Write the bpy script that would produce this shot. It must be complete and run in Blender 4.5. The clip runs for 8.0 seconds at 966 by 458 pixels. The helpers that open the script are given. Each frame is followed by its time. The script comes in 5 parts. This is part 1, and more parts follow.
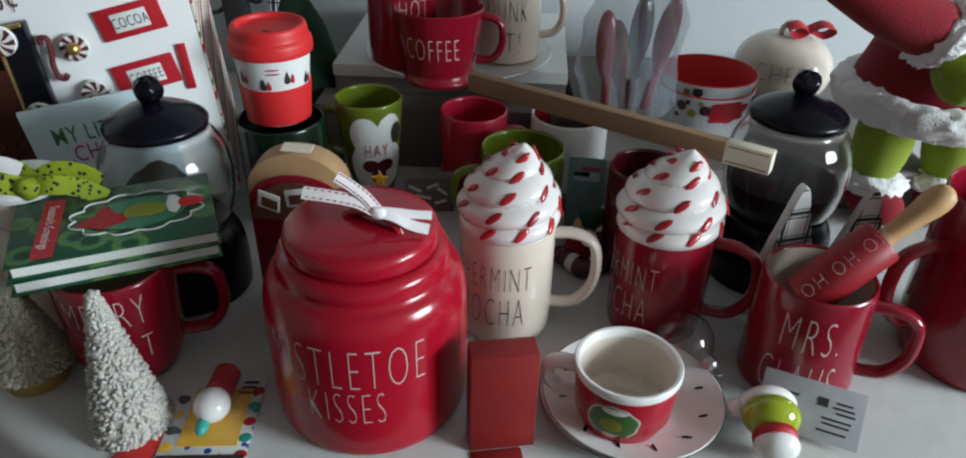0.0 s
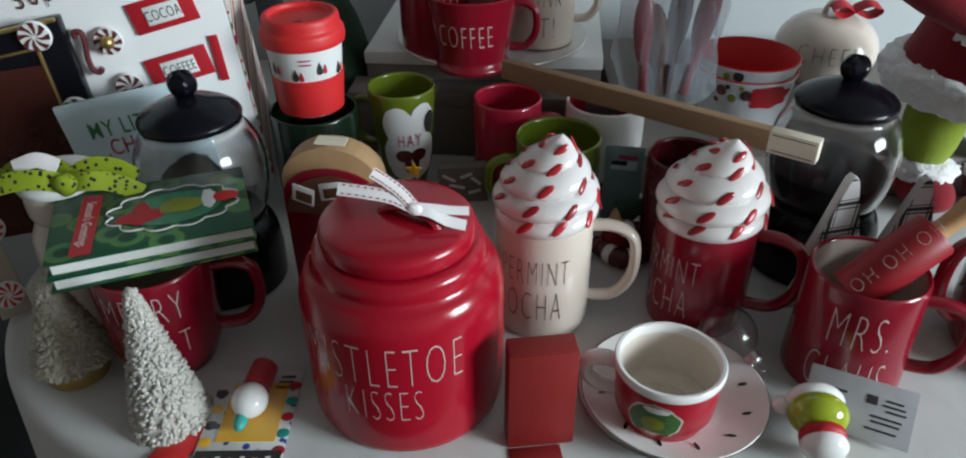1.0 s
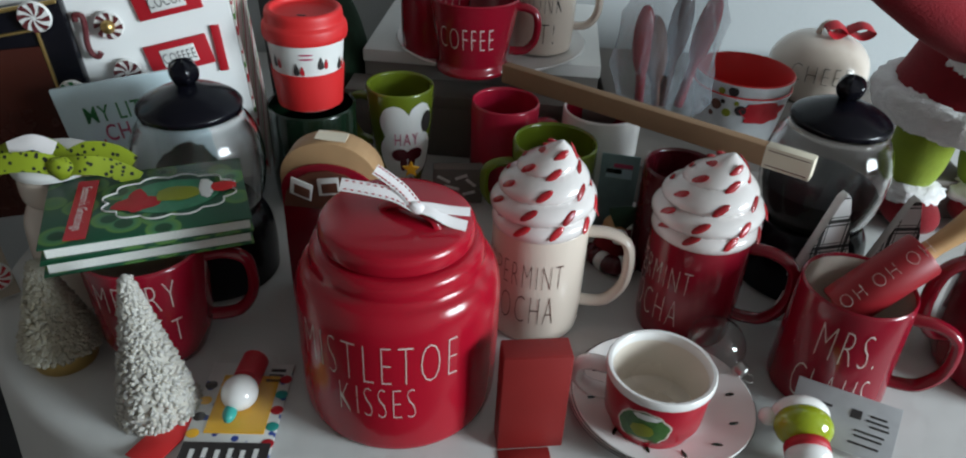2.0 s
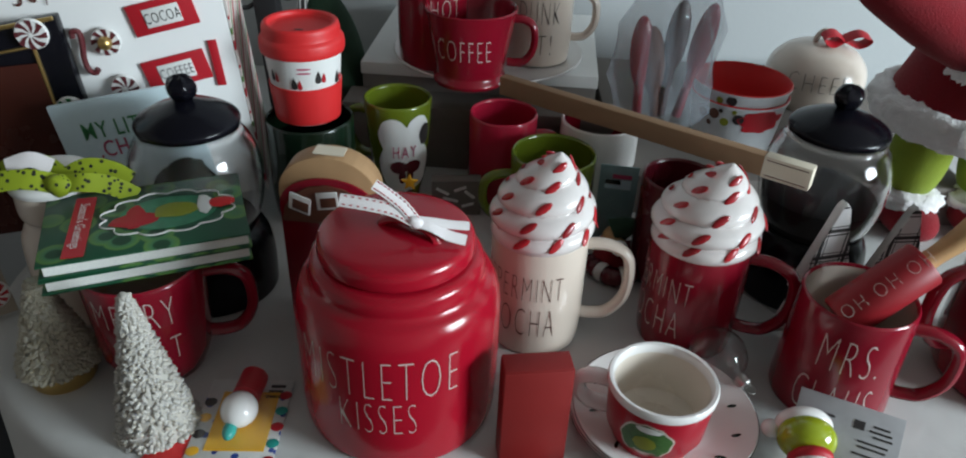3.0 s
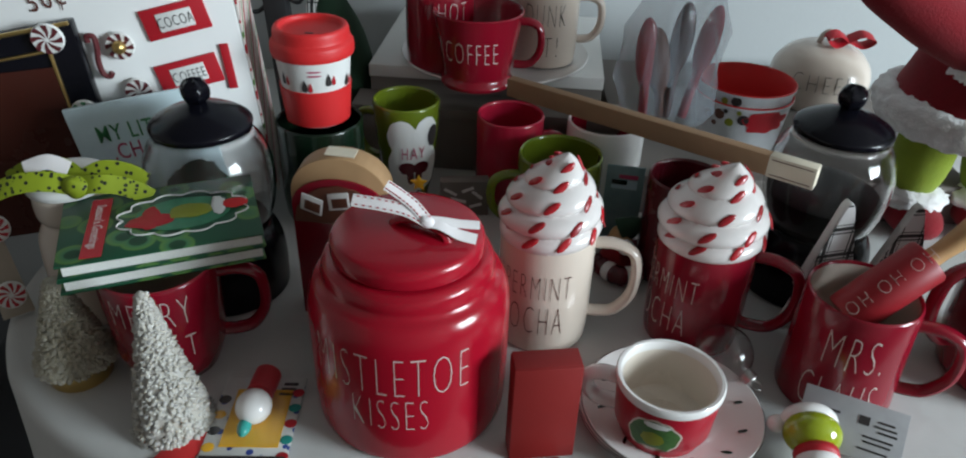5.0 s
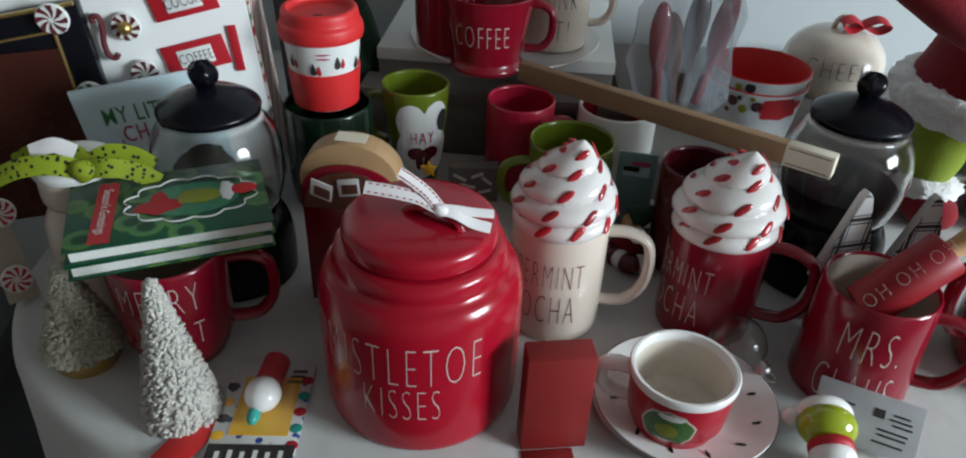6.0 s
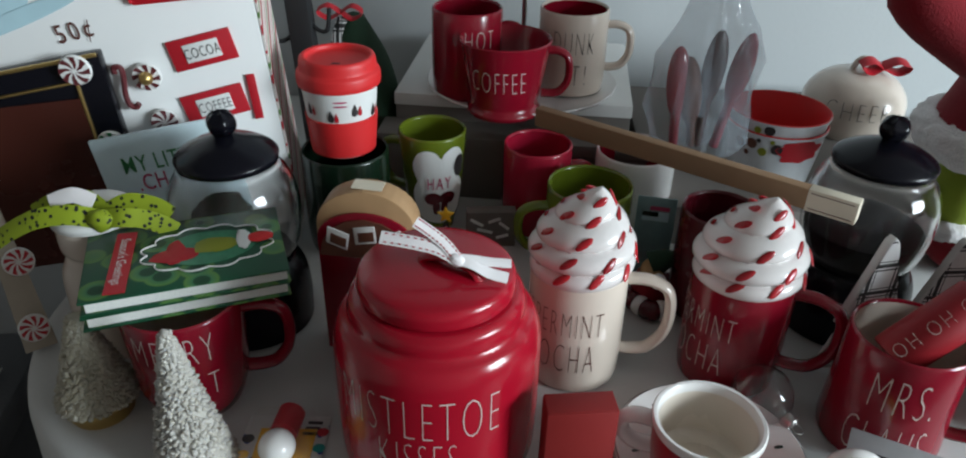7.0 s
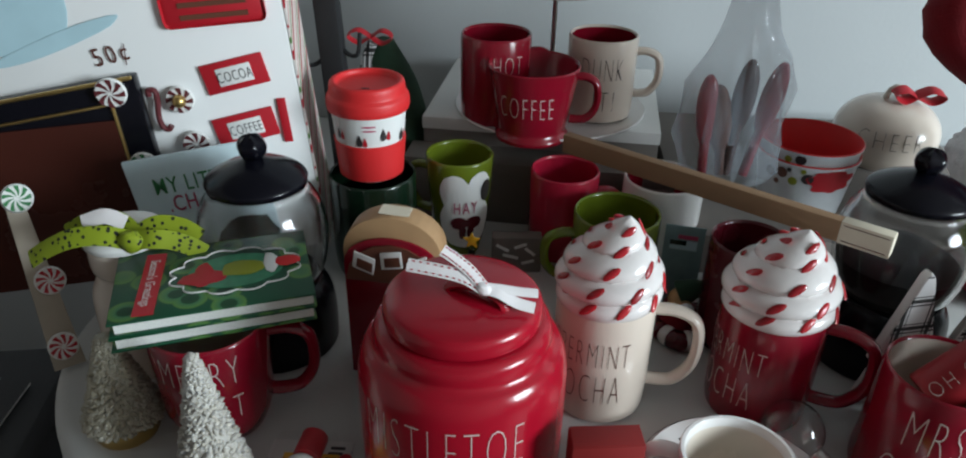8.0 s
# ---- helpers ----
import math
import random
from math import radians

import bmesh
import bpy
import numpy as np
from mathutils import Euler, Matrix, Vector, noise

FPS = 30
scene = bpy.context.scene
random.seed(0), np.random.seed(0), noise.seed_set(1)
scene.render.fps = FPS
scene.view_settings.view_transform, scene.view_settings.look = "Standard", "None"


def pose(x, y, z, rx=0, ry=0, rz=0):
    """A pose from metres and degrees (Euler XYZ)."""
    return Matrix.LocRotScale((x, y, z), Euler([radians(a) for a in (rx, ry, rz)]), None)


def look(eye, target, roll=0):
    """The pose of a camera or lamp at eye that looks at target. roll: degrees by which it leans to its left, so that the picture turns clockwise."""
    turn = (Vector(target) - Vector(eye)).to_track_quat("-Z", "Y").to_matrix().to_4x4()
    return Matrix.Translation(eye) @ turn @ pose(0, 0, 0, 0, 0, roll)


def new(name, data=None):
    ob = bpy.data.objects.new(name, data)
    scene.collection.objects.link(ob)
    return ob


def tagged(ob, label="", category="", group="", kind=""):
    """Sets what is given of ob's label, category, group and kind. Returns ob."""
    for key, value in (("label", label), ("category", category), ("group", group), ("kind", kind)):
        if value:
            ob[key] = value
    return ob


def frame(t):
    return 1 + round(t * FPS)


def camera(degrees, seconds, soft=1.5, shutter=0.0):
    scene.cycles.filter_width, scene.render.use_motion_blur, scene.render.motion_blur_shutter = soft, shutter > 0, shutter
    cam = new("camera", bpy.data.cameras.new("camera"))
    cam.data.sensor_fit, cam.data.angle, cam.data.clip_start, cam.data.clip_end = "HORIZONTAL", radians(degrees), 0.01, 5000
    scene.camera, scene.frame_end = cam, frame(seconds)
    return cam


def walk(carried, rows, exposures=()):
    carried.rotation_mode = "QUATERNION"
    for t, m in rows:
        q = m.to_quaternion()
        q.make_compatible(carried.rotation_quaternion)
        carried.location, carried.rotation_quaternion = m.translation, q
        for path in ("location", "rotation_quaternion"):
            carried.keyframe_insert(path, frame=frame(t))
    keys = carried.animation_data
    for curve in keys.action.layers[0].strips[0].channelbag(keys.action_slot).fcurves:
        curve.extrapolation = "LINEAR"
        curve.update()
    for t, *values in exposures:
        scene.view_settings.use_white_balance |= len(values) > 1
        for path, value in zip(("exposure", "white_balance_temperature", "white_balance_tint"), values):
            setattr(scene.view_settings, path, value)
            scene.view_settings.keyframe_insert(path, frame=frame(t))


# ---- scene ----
cam = camera(65.0, 8.0, 2.0)
PATH = [
    (0, (0.0281, -0.0124, 0.5066), (0.0516, 1.6774, -0.5630), 1.22),
    (0.5, (0.0201, 0.0002, 0.5125), (-0.0481, 1.6803, -0.5704), -1.65),
    (1, (0.0212, 0.0040, 0.5096), (-0.0316, 1.6653, -0.6028), -0.51),
    (1.5, (0.0134, -0.0002, 0.5047), (-0.0086, 1.6693, -0.5962), 1.00),
    (2, (0.0057, -0.0001, 0.5103), (0.0050, 1.6670, -0.5945), 2.92),
    (3.5, (0.0044, 0.0051, 0.5130), (0.0066, 1.6887, -0.5666), 2.10),
    (4, (0.0001, 0.0001, 0.5141), (-0.0001, 1.6811, -0.5697), 1.95),
    (4.5, (0.0030, -0.0073, 0.5176), (-0.0068, 1.6831, -0.5514), 1.86),
    (6, (-0.0100, 0.0041, 0.5154), (-0.0204, 1.6600, -0.6061), 2.42),
    (6.5, (-0.0121, 0.0133, 0.5179), (-0.0495, 1.7018, -0.5534), 2.76),
    (7, (-0.0096, 0.0154, 0.5185), (-0.0720, 1.7237, -0.5195), 1.25),
    (7.5, (-0.0124, 0.0228, 0.5156), (-0.0950, 1.7184, -0.5417), 1.51),
    (8, (-0.0131, 0.0209, 0.5232), (-0.1395, 1.7514, -0.4715), 1.13),
]
walk(cam, [(t, look(eye, target, roll)) for t, eye, target, roll in PATH])

# ---- world and light ----
world = bpy.data.worlds.new("world")
scene.world = world
world.use_nodes = True
wn = world.node_tree
sky = wn.nodes.new("ShaderNodeTexSky")
sky.sky_type = "NISHITA"
sky.sun_disc = False
sky.sun_elevation, sky.sun_rotation = radians(28), radians(60)
wn.nodes["Background"].inputs["Strength"].default_value = 0.10
wn.links.new(sky.outputs[0], wn.nodes["Background"].inputs["Color"])
scene.view_settings.exposure = 0.0


def area_lamp(name, m, sx, sy, watts, colour):
    lamp = bpy.data.lights.new(name, "AREA")
    lamp.shape, lamp.size, lamp.size_y, lamp.energy, lamp.color = "RECTANGLE", sx, sy, watts, colour
    ob = new(name, lamp)
    ob.matrix_world = m
    return ob


area_lamp("window_daylight", look((3.00, -0.72, 0.84), (0.0, 0.75, 0.10)), 1.15, 0.95, 154.0, (0.80, 0.93, 1.0))

# ---- materials ----


def mat(name, colour, rough=0.5, metal=0.0, vary=0.08, scale=30.0, bump=0.0, bump_scale=200.0, coat=0.0, sheen=0.0, trans=0.0, ior=1.45, alpha=1.0, speck=None, per_object=0.0):
    m = bpy.data.materials.new(name)
    m.use_nodes = True
    n, l = m.node_tree.nodes, m.node_tree.links
    b = n["Principled BSDF"]
    b.inputs["Roughness"].default_value, b.inputs["Metallic"].default_value = rough, metal
    b.inputs["Coat Weight"].default_value, b.inputs["Coat Roughness"].default_value = coat, 0.08
    b.inputs["Sheen Weight"].default_value, b.inputs["Transmission Weight"].default_value = sheen, trans
    b.inputs["IOR"].default_value, b.inputs["Alpha"].default_value = ior, alpha
    tc = n.new("ShaderNodeTexCoord")
    big = n.new("ShaderNodeTexNoise")
    big.inputs["Scale"].default_value, big.inputs["Detail"].default_value = scale, 5.0
    l.new(tc.outputs["Object"], big.inputs["Vector"])
    mix = n.new("ShaderNodeMix")
    mix.data_type = "RGBA"
    c = Vector(colour)
    mix.inputs["A"].default_value = (*(c * (1 - vary)), 1)
    mix.inputs["B"].default_value = (*[min(v, 1) for v in (c * (1 + vary))], 1)
    l.new(big.outputs["Fac"], mix.inputs["Factor"])
    out = mix.outputs["Result"]
    if speck:
        vor = n.new("ShaderNodeTexVoronoi")
        vor.inputs["Scale"].default_value = speck[1]
        l.new(tc.outputs["Object"], vor.inputs["Vector"])
        ramp = n.new("ShaderNodeValToRGB")
        ramp.color_ramp.elements[0].position, ramp.color_ramp.elements[1].position = speck[2], speck[2] + 0.04
        l.new(vor.outputs["Distance"], ramp.inputs["Fac"])
        mix2 = n.new("ShaderNodeMix")
        mix2.data_type = "RGBA"
        mix2.inputs["A"].default_value = (*speck[0], 1)
        l.new(ramp.outputs["Color"], mix2.inputs["Factor"])
        l.new(out, mix2.inputs["B"])
        out = mix2.outputs["Result"]
    if per_object:
        info, hsv, mul = n.new("ShaderNodeObjectInfo"), n.new("ShaderNodeHueSaturation"), n.new("ShaderNodeMapRange")
        mul.inputs["To Min"].default_value, mul.inputs["To Max"].default_value = 1 - per_object, 1 + per_object
        l.new(info.outputs["Random"], mul.inputs["Value"])
        l.new(mul.outputs["Result"], hsv.inputs["Value"])
        l.new(out, hsv.inputs["Color"])
        out = hsv.outputs["Color"]
    l.new(out, b.inputs["Base Color"])
    rr = n.new("ShaderNodeMapRange")
    rr.inputs["To Min"].default_value, rr.inputs["To Max"].default_value = max(rough - 0.06, 0.0), min(rough + 0.08, 1)
    l.new(big.outputs["Fac"], rr.inputs["Value"])
    l.new(rr.outputs["Result"], b.inputs["Roughness"])
    if bump:
        fine, bp = n.new("ShaderNodeTexNoise"), n.new("ShaderNodeBump")
        fine.inputs["Scale"].default_value, fine.inputs["Detail"].default_value = bump_scale, 4.0
        bp.inputs["Strength"].default_value, bp.inputs["Distance"].default_value = bump, 0.002
        l.new(tc.outputs["Object"], fine.inputs["Vector"])
        l.new(fine.outputs["Fac"], bp.inputs["Height"])
        l.new(bp.outputs["Normal"], b.inputs["Normal"])
    return m


def bands(name, colours, width, axis, rough=0.5, tilt=0.0):
    """Repeating stripes of the given (colour, share) along one axis of the object."""
    m = mat(name, (0.8, 0.8, 0.8), rough)
    n, l = m.node_tree.nodes, m.node_tree.links
    tc, sep, mod, ramp = n.new("ShaderNodeTexCoord"), n.new("ShaderNodeSeparateXYZ"), n.new("ShaderNodeMath"), n.new("ShaderNodeValToRGB")
    mp = n.new("ShaderNodeMapping")
    mp.inputs["Rotation"].default_value = (0, radians(tilt), 0) if axis == "Z" else (0, 0, radians(tilt))
    l.new(tc.outputs["Object"], mp.inputs["Vector"])
    l.new(mp.outputs["Vector"], sep.inputs["Vector"])
    div = n.new("ShaderNodeMath")
    div.operation, div.inputs[1].default_value = "DIVIDE", width
    l.new(sep.outputs[axis], div.inputs[0])
    mod.operation = "FRACT"
    l.new(div.outputs[0], mod.inputs[0])
    l.new(mod.outputs[0], ramp.inputs["Fac"])
    ramp.color_ramp.interpolation = "CONSTANT"
    e, at = ramp.color_ramp.elements, 0.0
    e[0].color = (*colours[0][0], 1)
    e.remove(e[1])
    for c, share in colours:
        if at > 0:
            e.new(at).color = (*c, 1)
        at += share
    l.new(ramp.outputs["Color"], n["Principled BSDF"].inputs["Base Color"])
    return m


RED = mat("red_glaze", (0.35, 0.005, 0.018), 0.20, coat=0.15, vary=0.12, scale=12, bump=0.03, bump_scale=60)
DEEP_RED = mat("deep_red_glaze", (0.225, 0.005, 0.017), 0.2, coat=0.3, vary=0.12, scale=14, bump=0.03, bump_scale=60)
ROSE_RED = mat("rose_red_glaze", (0.42, 0.012, 0.04), 0.25, coat=0.3, vary=0.1, scale=14)
CREAM = mat("cream_glaze", (0.64, 0.545, 0.465), 0.22, coat=0.4, vary=0.06, scale=14, bump=0.03, bump_scale=60)
WHITE = mat("white_glaze", (0.78, 0.76, 0.74), 0.18, coat=0.3, vary=0.04, scale=20)
WARM_WHITE = mat("warm_white_glaze", (0.72, 0.64, 0.55), 0.25, coat=0.2, vary=0.08, scale=30)
WHIP = mat("whipped_white_glaze", (0.73, 0.685, 0.665), 0.16, coat=0.6, vary=0.05, scale=25)
GREEN = mat("lime_glaze", (0.12, 0.16, 0.012), 0.22, coat=0.3, vary=0.1, scale=18)
DARK_GREEN = mat("dark_green_glaze", (0.005, 0.016, 0.008), 0.2, coat=0.3, vary=0.2, scale=18)
BLACK = mat("black_gloss", (0.004, 0.004, 0.007), 0.22, vary=0.2, ior=1.32)
BLACK_MATT = mat("black_metal", (0.008, 0.008, 0.009), 0.7, vary=0.2)
CORAL = mat("red_silicone", (0.62, 0.022, 0.024), 0.45, vary=0.06, scale=25, bump=0.05)
PAPER = mat("white_card", (0.74, 0.74, 0.72), 0.6, vary=0.05, scale=20, bump=0.05)
PAGES = bands("page_edges", [((0.72, 0.72, 0.68), 0.7), ((0.5, 0.52, 0.5), 0.3)], 0.0012, "Z", 0.8)
CLOTH = mat("white_tablecloth", (0.54, 0.54, 0.525), 0.9, vary=0.08, scale=8, bump=0.8, bump_scale=22)
WALL = mat("painted_wall", (0.47, 0.49, 0.495), 0.85, vary=0.04, scale=3, bump=0.12, bump_scale=120)
ROOM = mat("warm_grey_paint", (0.30, 0.27, 0.25), 0.85, vary=0.05, scale=3, bump=0.12, bump_scale=120)
FLOOR = mat("dark_floorboards", (0.045, 0.034, 0.028), 0.5, vary=0.3, scale=6, bump=0.1)
INK_WHITE = mat("white_lettering", (0.62, 0.51, 0.47), 0.5, vary=0.03)
INK_BROWN = mat("brown_lettering", (0.10, 0.035, 0.028), 0.5, vary=0.05)
INK_DARK = mat("dark_lettering", (0.03, 0.025, 0.025), 0.5, vary=0.05)
CARDBOARD = mat("brown_cardboard", (0.26, 0.155, 0.085), 0.75, vary=0.12, scale=40, bump=0.15, bump_scale=400)
KRAFT_LABEL = mat("cream_label", (0.70, 0.63, 0.50), 0.6, vary=0.05)
WOOD = mat("pale_wood", (0.50, 0.29, 0.13), 0.5, vary=0.22, scale=45, bump=0.1)
GLASS = mat("clear_glass", (1, 1, 1), 0.02, trans=1.0, ior=1.45, vary=0.0)
FILM = mat("clear_plastic_film", (0.46, 0.52, 0.58), 0.10, vary=0.0, alpha=0.28, coat=1.0, bump=0.9, bump_scale=70)
STEEL = mat("brushed_steel", (0.55, 0.54, 0.52), 0.3, metal=1.0, vary=0.1)
GOLD = mat("gold_edge", (0.60, 0.42, 0.16), 0.35, metal=1.0, vary=0.15)
PLUSH_RED = mat("red_plush", (0.20, 0.004, 0.010), 0.95, vary=0.2, scale=60, bump=0.4, bump_scale=500, sheen=0.08)
PLUSH_GREEN = mat("green_plush", (0.20, 0.26, 0.016), 0.95, vary=0.2, scale=50, bump=0.4, bump_scale=500, sheen=0.08)
FUR = mat("white_fur", (0.78, 0.76, 0.75), 0.95, vary=0.12, scale=90, bump=0.9, bump_scale=350, sheen=0.3)
SNOW = mat("frosted_bristle", (0.47, 0.45, 0.41), 0.22, vary=0.15, scale=120)
FLOCK = mat("glitter_snow", (0.44, 0.41, 0.33), 0.15, vary=0.2, scale=200)
for frosted in (SNOW, FLOCK):
    frosted.node_tree.nodes["Principled BSDF"].inputs["Subsurface Weight"].default_value = 0.7
    frosted.node_tree.nodes["Principled BSDF"].inputs["Subsurface Radius"].default_value = (0.012, 0.011, 0.009)
YELLOW = mat("yellow_paint", (0.80, 0.42, 0.02), 0.4)
LIME = mat("lime_dotted_ribbon", (0.25, 0.32, 0.012), 0.7, vary=0.15, speck=((0.01, 0.012, 0.008), 185.0, 0.30))
RIBBON = mat("white_ribbon", (0.78, 0.74, 0.74), 0.7, vary=0.06, bump=0.2, bump_scale=900)
WINE = mat("wine_glaze", (0.09, 0.006, 0.012), 0.25, coat=0.3, vary=0.2)
BROWN = mat("brown_print", (0.12, 0.04, 0.022), 0.55, vary=0.1)
SIGN_RED = mat("red_print", (0.44, 0.010, 0.020), 0.5, vary=0.08)
BROWN_RED = mat("brown_red_lacquer", (0.060, 0.015, 0.010), 0.25, vary=0.2, scale=9)
PALE_BLUE = mat("pale_blue_print", (0.42, 0.60, 0.66), 0.4, vary=0.1)
GREEN_PRINT = mat("green_print", (0.03, 0.18, 0.06), 0.5)
PINK_PRINT = mat("pink_print", (0.42, 0.05, 0.12), 0.5)
LIME_PRINT = mat("olive_print", (0.24, 0.26, 0.02), 0.45)
TEAL_PRINT = mat("teal_print", (0.02, 0.30, 0.26), 0.4)
GREY_CLOTH = mat("grey_fabric", (0.075, 0.075, 0.08), 0.9, vary=0.2, scale=15, bump=0.4)

# ---- building tools ----


def thing(name, place, label, category, rz=0, rx=0, ry=0, group="", kind="", size=(1.0, 1.0)):
    """An empty at the base of a thing; size stretches it sideways and upwards."""
    ob = new(name)
    ob.matrix_world = pose(*place, rx, ry, rz) @ Matrix.Diagonal((size[0], size[0], size[1], 1))
    ob.empty_display_size = 0.01
    return tagged(ob, label, category, group, kind)


def part(name, bm, material, parent=None, label="", smooth=True, m=None):
    if m is not None:
        bmesh.ops.transform(bm, matrix=m, verts=bm.verts)
    me = bpy.data.meshes.new(name)
    bm.normal_update()
    bm.to_mesh(me)
    bm.free()
    me.materials.append(material)
    if smooth:
        me.polygons.foreach_set("use_smooth", [True] * len(me.polygons))
        me.set_sharp_from_angle(angle=radians(40))
    ob = new(name, me)
    ob.parent = parent
    return tagged(ob, label)


def lathe(profile, seg=56, squash=1.0, closed=True):
    """A body turned round z from (radius, height) pairs; a radius of 0 closes it."""
    bm = bmesh.new()
    rings = []
    for r, z in profile:
        if r < 1e-6:
            rings.append([bm.verts.new((0, 0, z))])
        else:
            rings.append([bm.verts.new((r * math.cos(2 * math.pi * i / seg), squash * r * math.sin(2 * math.pi * i / seg), z)) for i in range(seg)])
    for a, b in zip(rings, rings[1:]):
        for i in range(seg):
            j = (i + 1) % seg
            if len(a) == 1 and len(b) > 1:
                bm.faces.new((a[0], b[j], b[i]))
            elif len(b) == 1 and len(a) > 1:
                bm.faces.new((a[i], a[j], b[0]))
            elif len(a) > 1:
                bm.faces.new((a[i], a[j], b[j], b[i]))
    bmesh.ops.recalc_face_normals(bm, faces=bm.faces)
    return bm


def smooth_path(points, steps=6):
    """Points along a Catmull-Rom curve."""
    p = [Vector(q) for q in points]
    p = [p[0] * 2 - p[1]] + p + [p[-1] * 2 - p[-2]]
    out = []
    for i in range(1, len(p) - 2):
        for k in range(steps):
            t = k / steps
            a, b, c, d = p[i - 1], p[i], p[i + 1], p[i + 2]
            out.append(0.5 * (2 * b + (c - a) * t + (2 * a - 5 * b + 4 * c - d) * t * t + (3 * b - a - 3 * c + d) * t ** 3))
    return out + [p[-2]]


def sweep(points, ra, rb=None, seg=12, up=(0, 1, 0), taper=None, flat=False):
    """A rod along points: ra across (along up), rb in the plane of the bend."""
    rb = rb or ra
    bm = bmesh.new()
    rings = []
    up = Vector(up)
    for k, p in enumerate(points):
        d = (points[min(k + 1, len(points) - 1)] - points[max(k - 1, 0)]).normalized()
        side = up - d * up.dot(d)
        side = side.normalized() if side.length > 1e-5 else d.orthogonal().normalized()
        other = d.cross(side)
        s = taper(k / (len(points) - 1)) if taper else 1.0
        rings.append([bm.verts.new(p + side * ra * s * math.cos(2 * math.pi * i / seg) + other * rb * s * math.sin(2 * math.pi * i / seg)) for i in range(seg)])
    for a, b in zip(rings, rings[1:]):
        for i in range(seg):
            bm.faces.new((a[i], a[(i + 1) % seg], b[(i + 1) % seg], b[i]))
    bm.faces.new(rings[0][::-1])
    bm.faces.new(rings[-1])
    bmesh.ops.recalc_face_normals(bm, faces=bm.faces)
    return bm


def block(sx, sy, sz, bevel=0.002, base=True, seg=2):
    bm = bmesh.new()
    bmesh.ops.create_cube(bm, size=1.0)
    bmesh.ops.transform(bm, matrix=Matrix.LocRotScale((0, 0, sz / 2 if base else 0), None, (sx, sy, sz)), verts=bm.verts)
    if bevel:
        bmesh.ops.bevel(bm, geom=bm.edges[:], offset=bevel, segments=seg, affect="EDGES", profile=0.5)
    return bm


def prism(outline, depth, bevel=0.0):
    """A plate with an outline in x, z and a thickness along y (front at y = 0)."""
    bm = bmesh.new()
    f = bm.faces.new([bm.verts.new((x, 0, z)) for x, z in outline])
    ext = bmesh.ops.extrude_face_region(bm, geom=[f])
    bmesh.ops.translate(bm, vec=(0, depth, 0), verts=[v for v in ext["geom"] if isinstance(v, bmesh.types.BMVert)])
    bmesh.ops.recalc_face_normals(bm, faces=bm.faces)
    if bevel:
        bmesh.ops.bevel(bm, geom=bm.edges[:], offset=bevel, segments=2, affect="EDGES", profile=0.5)
    return bm


def ball(r, seg=24, rings=14, scale=(1, 1, 1), lumps=0.0, freq=10.0, seed=0):
    bm = bmesh.new()
    bmesh.ops.create_uvsphere(bm, u_segments=seg, v_segments=rings, radius=r)
    for v in bm.verts:
        if lumps:
            v.co *= 1 + lumps * noise.noise(v.co / r * freq + Vector((seed * 7.3, 0, 0)))
        v.co = Vector((v.co.x * scale[0], v.co.y * scale[1], v.co.z * scale[2]))
    return bm


def joined(*parts):
    bm = bmesh.new()
    for p in parts:
        me = bpy.data.meshes.new("tmp")
        p.to_mesh(me)
        p.free()
        bm.from_mesh(me)
        bpy.data.meshes.remove(me)
    return bm


def moved(bm, m):
    bmesh.ops.transform(bm, matrix=m, verts=bm.verts)
    return bm


def words(text, height, sx=0.6, thin=-0.033, spacing=1.25):
    """The built-in letters as a flat mesh in x, y, centred in x on the baseline, capital letters of that height."""
    cu = bpy.data.curves.new("tmp", "FONT")
    cu.body, cu.align_x, cu.offset, cu.space_character, cu.resolution_u = text, "CENTER", thin, spacing, 3
    ob = bpy.data.objects.new("tmp", cu)
    scene.collection.objects.link(ob)
    me = bpy.data.meshes.new_from_object(ob.evaluated_get(bpy.context.evaluated_depsgraph_get()))
    bpy.data.objects.remove(ob)
    bpy.data.curves.remove(cu)
    bm = bmesh.new()
    bm.from_mesh(me)
    bpy.data.meshes.remove(me)
    k = height / 0.70
    bmesh.ops.transform(bm, matrix=Matrix.Diagonal((k * sx, k, k, 1)), verts=bm.verts)
    return bm


def round_words(text, height, radius, angle, z, sx=0.6, thin=-0.033, spacing=1.25, slope=0.0, proud=0.0006, width=0.0):
    """Letters laid round an upright body; radius may be a function of the height. angle 0 faces -y, plus turns towards +x."""
    bm = words(text, height, sx, thin, spacing)
    if width:
        span = max(v.co.x for v in bm.verts) - min(v.co.x for v in bm.verts)
        bmesh.ops.transform(bm, matrix=Matrix.Diagonal((width / span, 1, 1, 1)), verts=bm.verts)
    for v in bm.verts:
        x, y = v.co.x, v.co.y + slope * v.co.x
        r = (radius(z + y) if callable(radius) else radius) + proud
        a = radians(angle) + x / r
        v.co = Vector((r * math.sin(a), -r * math.cos(a), z + y))
    return bm


def flat_words(text, height, m, sx=0.6, thin=-0.012, spacing=1.1):
    return moved(words(text, height, sx, thin, spacing), m)


